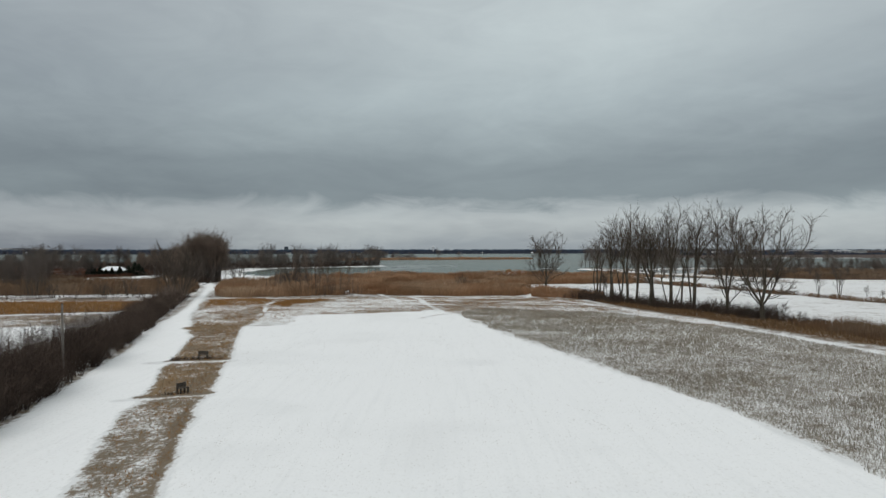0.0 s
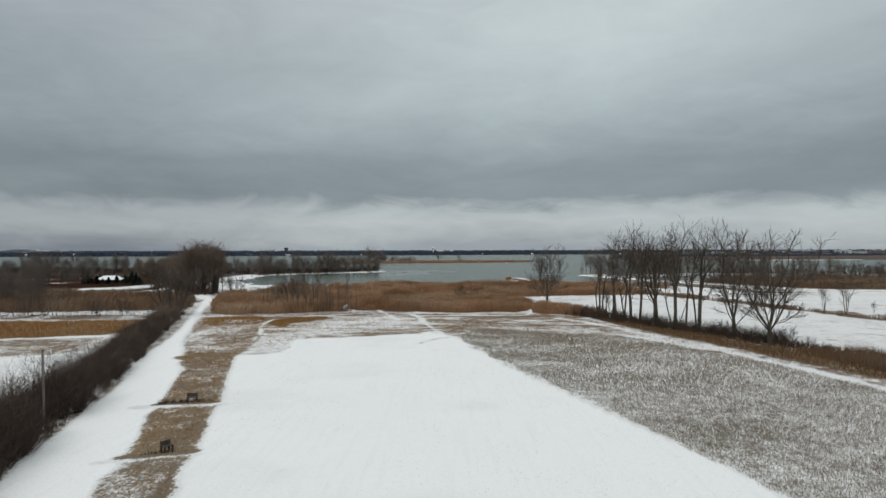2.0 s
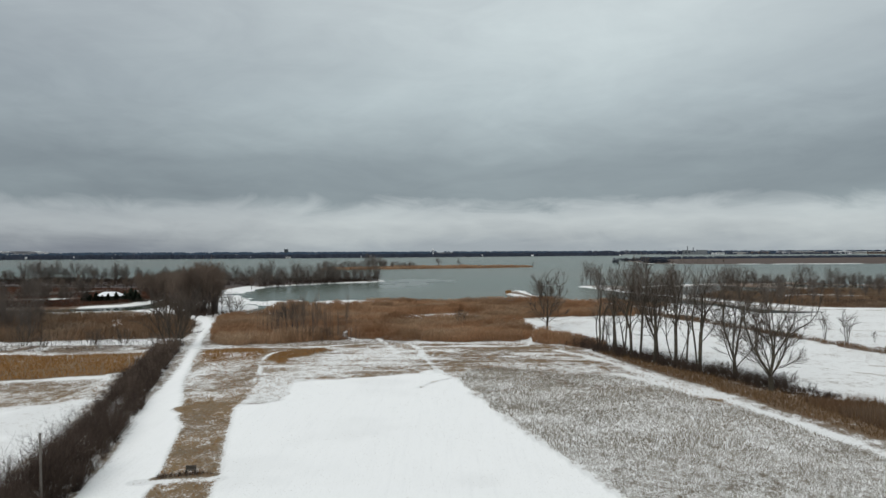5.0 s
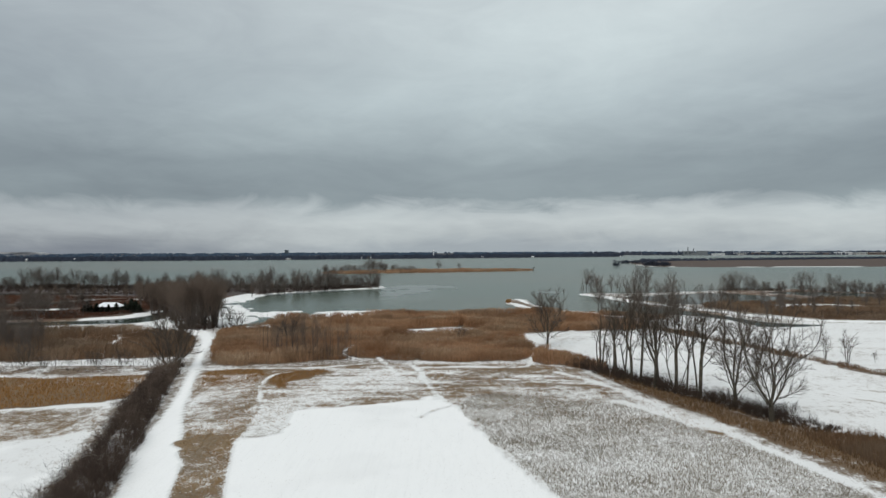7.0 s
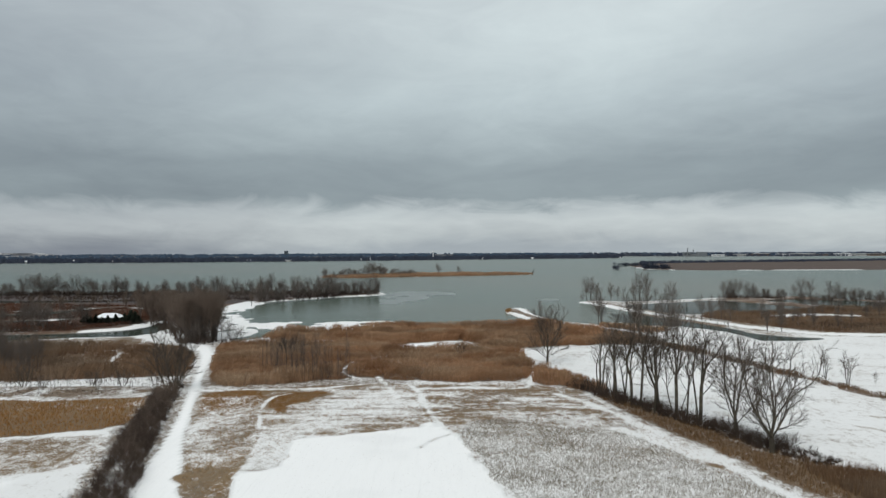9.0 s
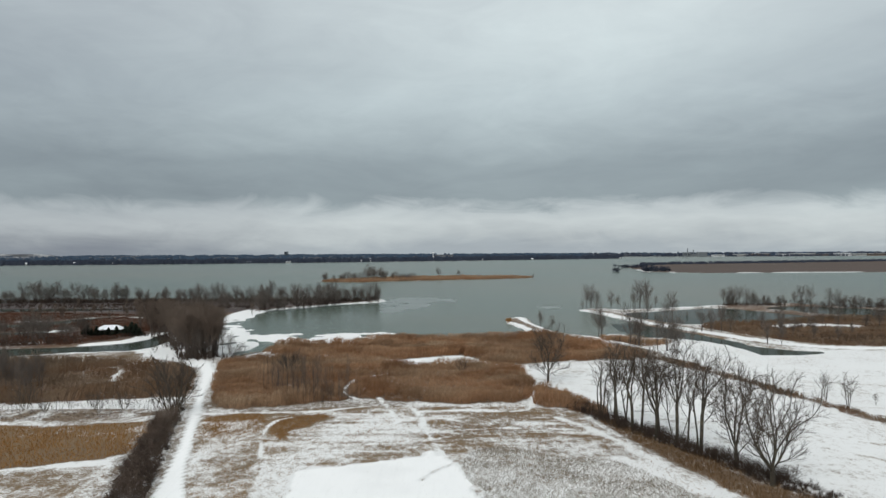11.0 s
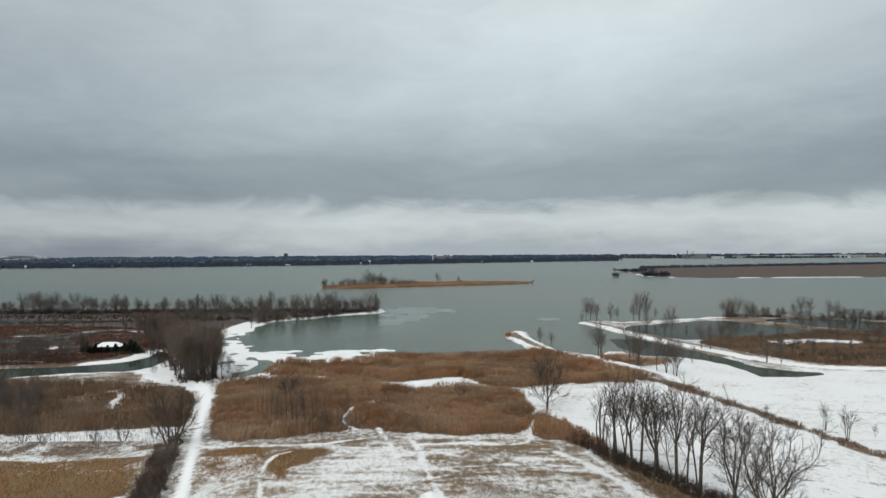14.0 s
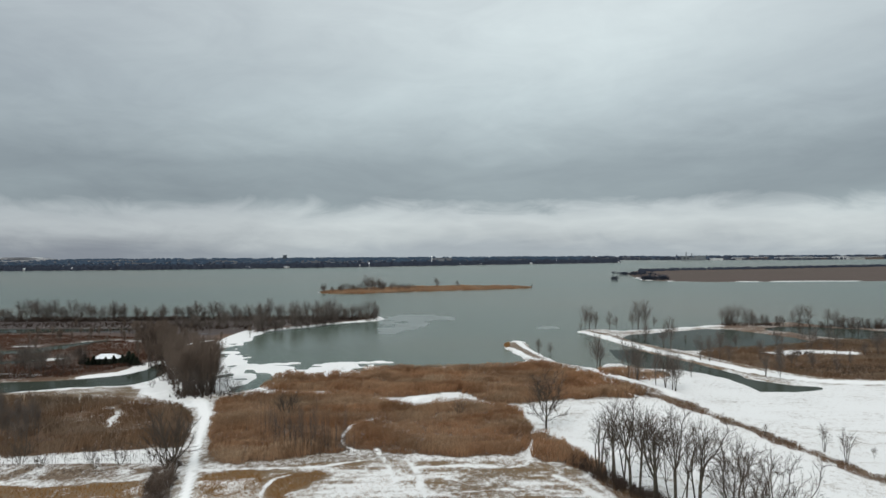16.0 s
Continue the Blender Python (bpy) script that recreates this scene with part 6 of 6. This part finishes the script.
def house(m, w, d, h, wall_mat, roof_mat, label):
    t = thing("house", m, label, "house", "houses on the far shore")
    wall = part("wall", box(bmesh.new(), -w / 2, w / 2, -d / 2, d / 2, -1.0, h), wall_mat, t)
    bm = bmesh.new()
    pr = [bm.verts.new(c) for c in ((-w / 2 - 0.4, -d / 2 - 0.4, h), (w / 2 + 0.4, -d / 2 - 0.4, h), (w / 2 + 0.4, d / 2 + 0.4, h), (-w / 2 - 0.4, d / 2 + 0.4, h), (-w / 2 - 0.4, 0, h + d * 0.42), (w / 2 + 0.4, 0, h + d * 0.42))]
    for f in ((0, 1, 5, 4), (2, 3, 4, 5), (0, 4, 3), (1, 2, 5), (3, 2, 1, 0)):
        bm.faces.new([pr[i] for i in f])
    part("roof", bm, roof_mat, t)
    for k in range(3):
        xx = (k - 1) * w * 0.3
        part("window", box(bmesh.new(), xx - 0.7, xx + 0.7, -d / 2 - 0.06, -d / 2 + 0.02, 1.0, 2.4), GLASS_DARK, wall)
    return t


HOUSES = [house(pose(-1236, 1985, 0, 0, 0, 4), 12, 9, 4, CONCRETE, SNOW, "white house with a snowy roof on the far shore"),
          house(pose(-1100, 2010, 0, 0, 0, -8), 12, 9, 4, BRICK, SNOW, "brick house with a snowy roof on the far shore"),
          house(pose(-990, 2020, 0, 0, 0, 12), 14, 9, 4.5, CONCRETE, SNOW, "pale grey house with a snowy roof on the far shore")]
for k in range(46):
    hx = rs.uniform(-1500, 1150)
    hy = shore_line(np.array([hx]))[0] + (14 + rs.uniform(0, 40) if k % 3 == 0 else rs.exponential(300) + 60)
    if hy > 4700:
        continue
    hz = float(land_height(np.array([hx]), np.array([hy]))[0])
    copy_thing(HOUSES[rs.randint(3)], pose(hx, hy, hz, 0, 0, rs.uniform(-25, 25)) @ Matrix.Diagonal([rs.uniform(0.45, 0.9)] * 3 + [1]))


def block(name, m, w, d, h, mat, label, category, floors=0, bays=0, snow=True):
    """A plain far building with a parapet, rows of windows and snow on its flat roof."""
    t = thing(name, m, label, category)
    wall = part("wall", box(bmesh.new(), -w / 2, w / 2, -d / 2, d / 2, -2, h), mat, t)
    part("roof", box(bmesh.new(), -w / 2 - 0.3, w / 2 + 0.3, -d / 2 - 0.3, d / 2 + 0.3, h + 0.004, h + 0.8), SNOW if snow else mat, t)
    for f in range(floors):
        for b in range(bays):
            x = -w / 2 + w * (b + 0.5) / bays
            z = 2 + (h - 3) * (f + 0.3) / floors
            part("window", box(bmesh.new(), x - w / bays * 0.32, x + w / bays * 0.32, -d / 2 - 0.15, -d / 2 + 0.1, z, z + (h - 3) / floors * 0.5), GLASS_DARK, wall)
    return t


def ground_z(x, y):
    return float(land_height(np.array([x]), np.array([y]))[0])


block("tower_block", pose(-1028, 4400, ground_z(-1028, 4400)), 22, 20, 26, DARK_WALL, "dark blue tower block on the far shore", "building", 9, 4, False)
block("boat_store", pose(-520, 2190, ground_z(-520, 2190)), 46, 18, 4, CONCRETE, "long pale low building at the water", "building", 1, 8)
for x, y, w, h in ((-300, 2420, 40, 5), (-180, 2500, 50, 6), (-760, 2300, 60, 5), (-880, 2500, 40, 6), (60, 2640, 34, 5), (330, 2800, 44, 6), (640, 3000, 50, 7)):
    block("warehouse", pose(x, y, ground_z(x, y), 0, 0, 3), w, 24, h, WHITE_PAINT, "low white warehouse with snow on its roof", "building", 1, 6)
for k, (px, w, h) in enumerate(((1270, 60, 9), (1310, 70, 11), (1345, 90, 12), (1385, 60, 10), (1420, 110, 13), (1455, 70, 10), (1490, 80, 14), (1520, 60, 12), (1548, 90, 12))):
    y = 3720.0 + 12 * k
    x = (px - 784) / 1184 * y
    block("factory_shed", pose(x, y, ground_z(x, y), 0, 0, -4), w, 40, h, (WHITE_PAINT, CONCRETE, BRICK)[k % 3], "pale factory shed across the water", "building", 1, 7)


def plant_works():
    y = 3760.0
    x = (1214 - 784) / 1184 * y
    z = ground_z(x, y)
    t = thing("power_station", pose(x, y, z), "grey power station with two tall chimneys", "building")
    hall = part("hall", box(bmesh.new(), -16, 22, -14, 14, -2, 24), HAZY_WALL, t)
    part("annex", box(bmesh.new(), 60, 112, -16, 16, -2, 25), HAZY_WALL, t)
    part("link", box(bmesh.new(), 22.01, 59.99, -10, 10, -2, 15), HAZY_WALL, t)
    for cx, h in ((2, 46), (34, 38)):
        part("chimney", tube_bm(bmesh.new(), 3.2, 2.2, 0, h, 14, cx, -16), HAZY_WALL, t)
    for k in range(5):
        part("window", box(bmesh.new(), -12 + 6.4 * k, -8 + 6.4 * k, -14.2, -13.9, 6, 18), GLASS_DARK, hall)


plant_works()


def water_tower():
    y = 3000.0
    x = (767 - 784) / 1184 * y
    t = thing("water_tower", pose(x, y, ground_z(x, y)), "white water tower above far woods", "water tower")
    part("column", tube_bm(bmesh.new(), 2.6, 2.2, -1, 24, 12), WHITE_PAINT, t)
    bm = bmesh.new()
    bmesh.ops.create_uvsphere(bm, u_segments=14, v_segments=9, radius=5.2, matrix=Matrix.Translation((0, 0, 27)) @ Matrix.Diagonal((1, 1, 0.8, 1)))
    part("tank", bm, WHITE_PAINT, t)


water_tower()
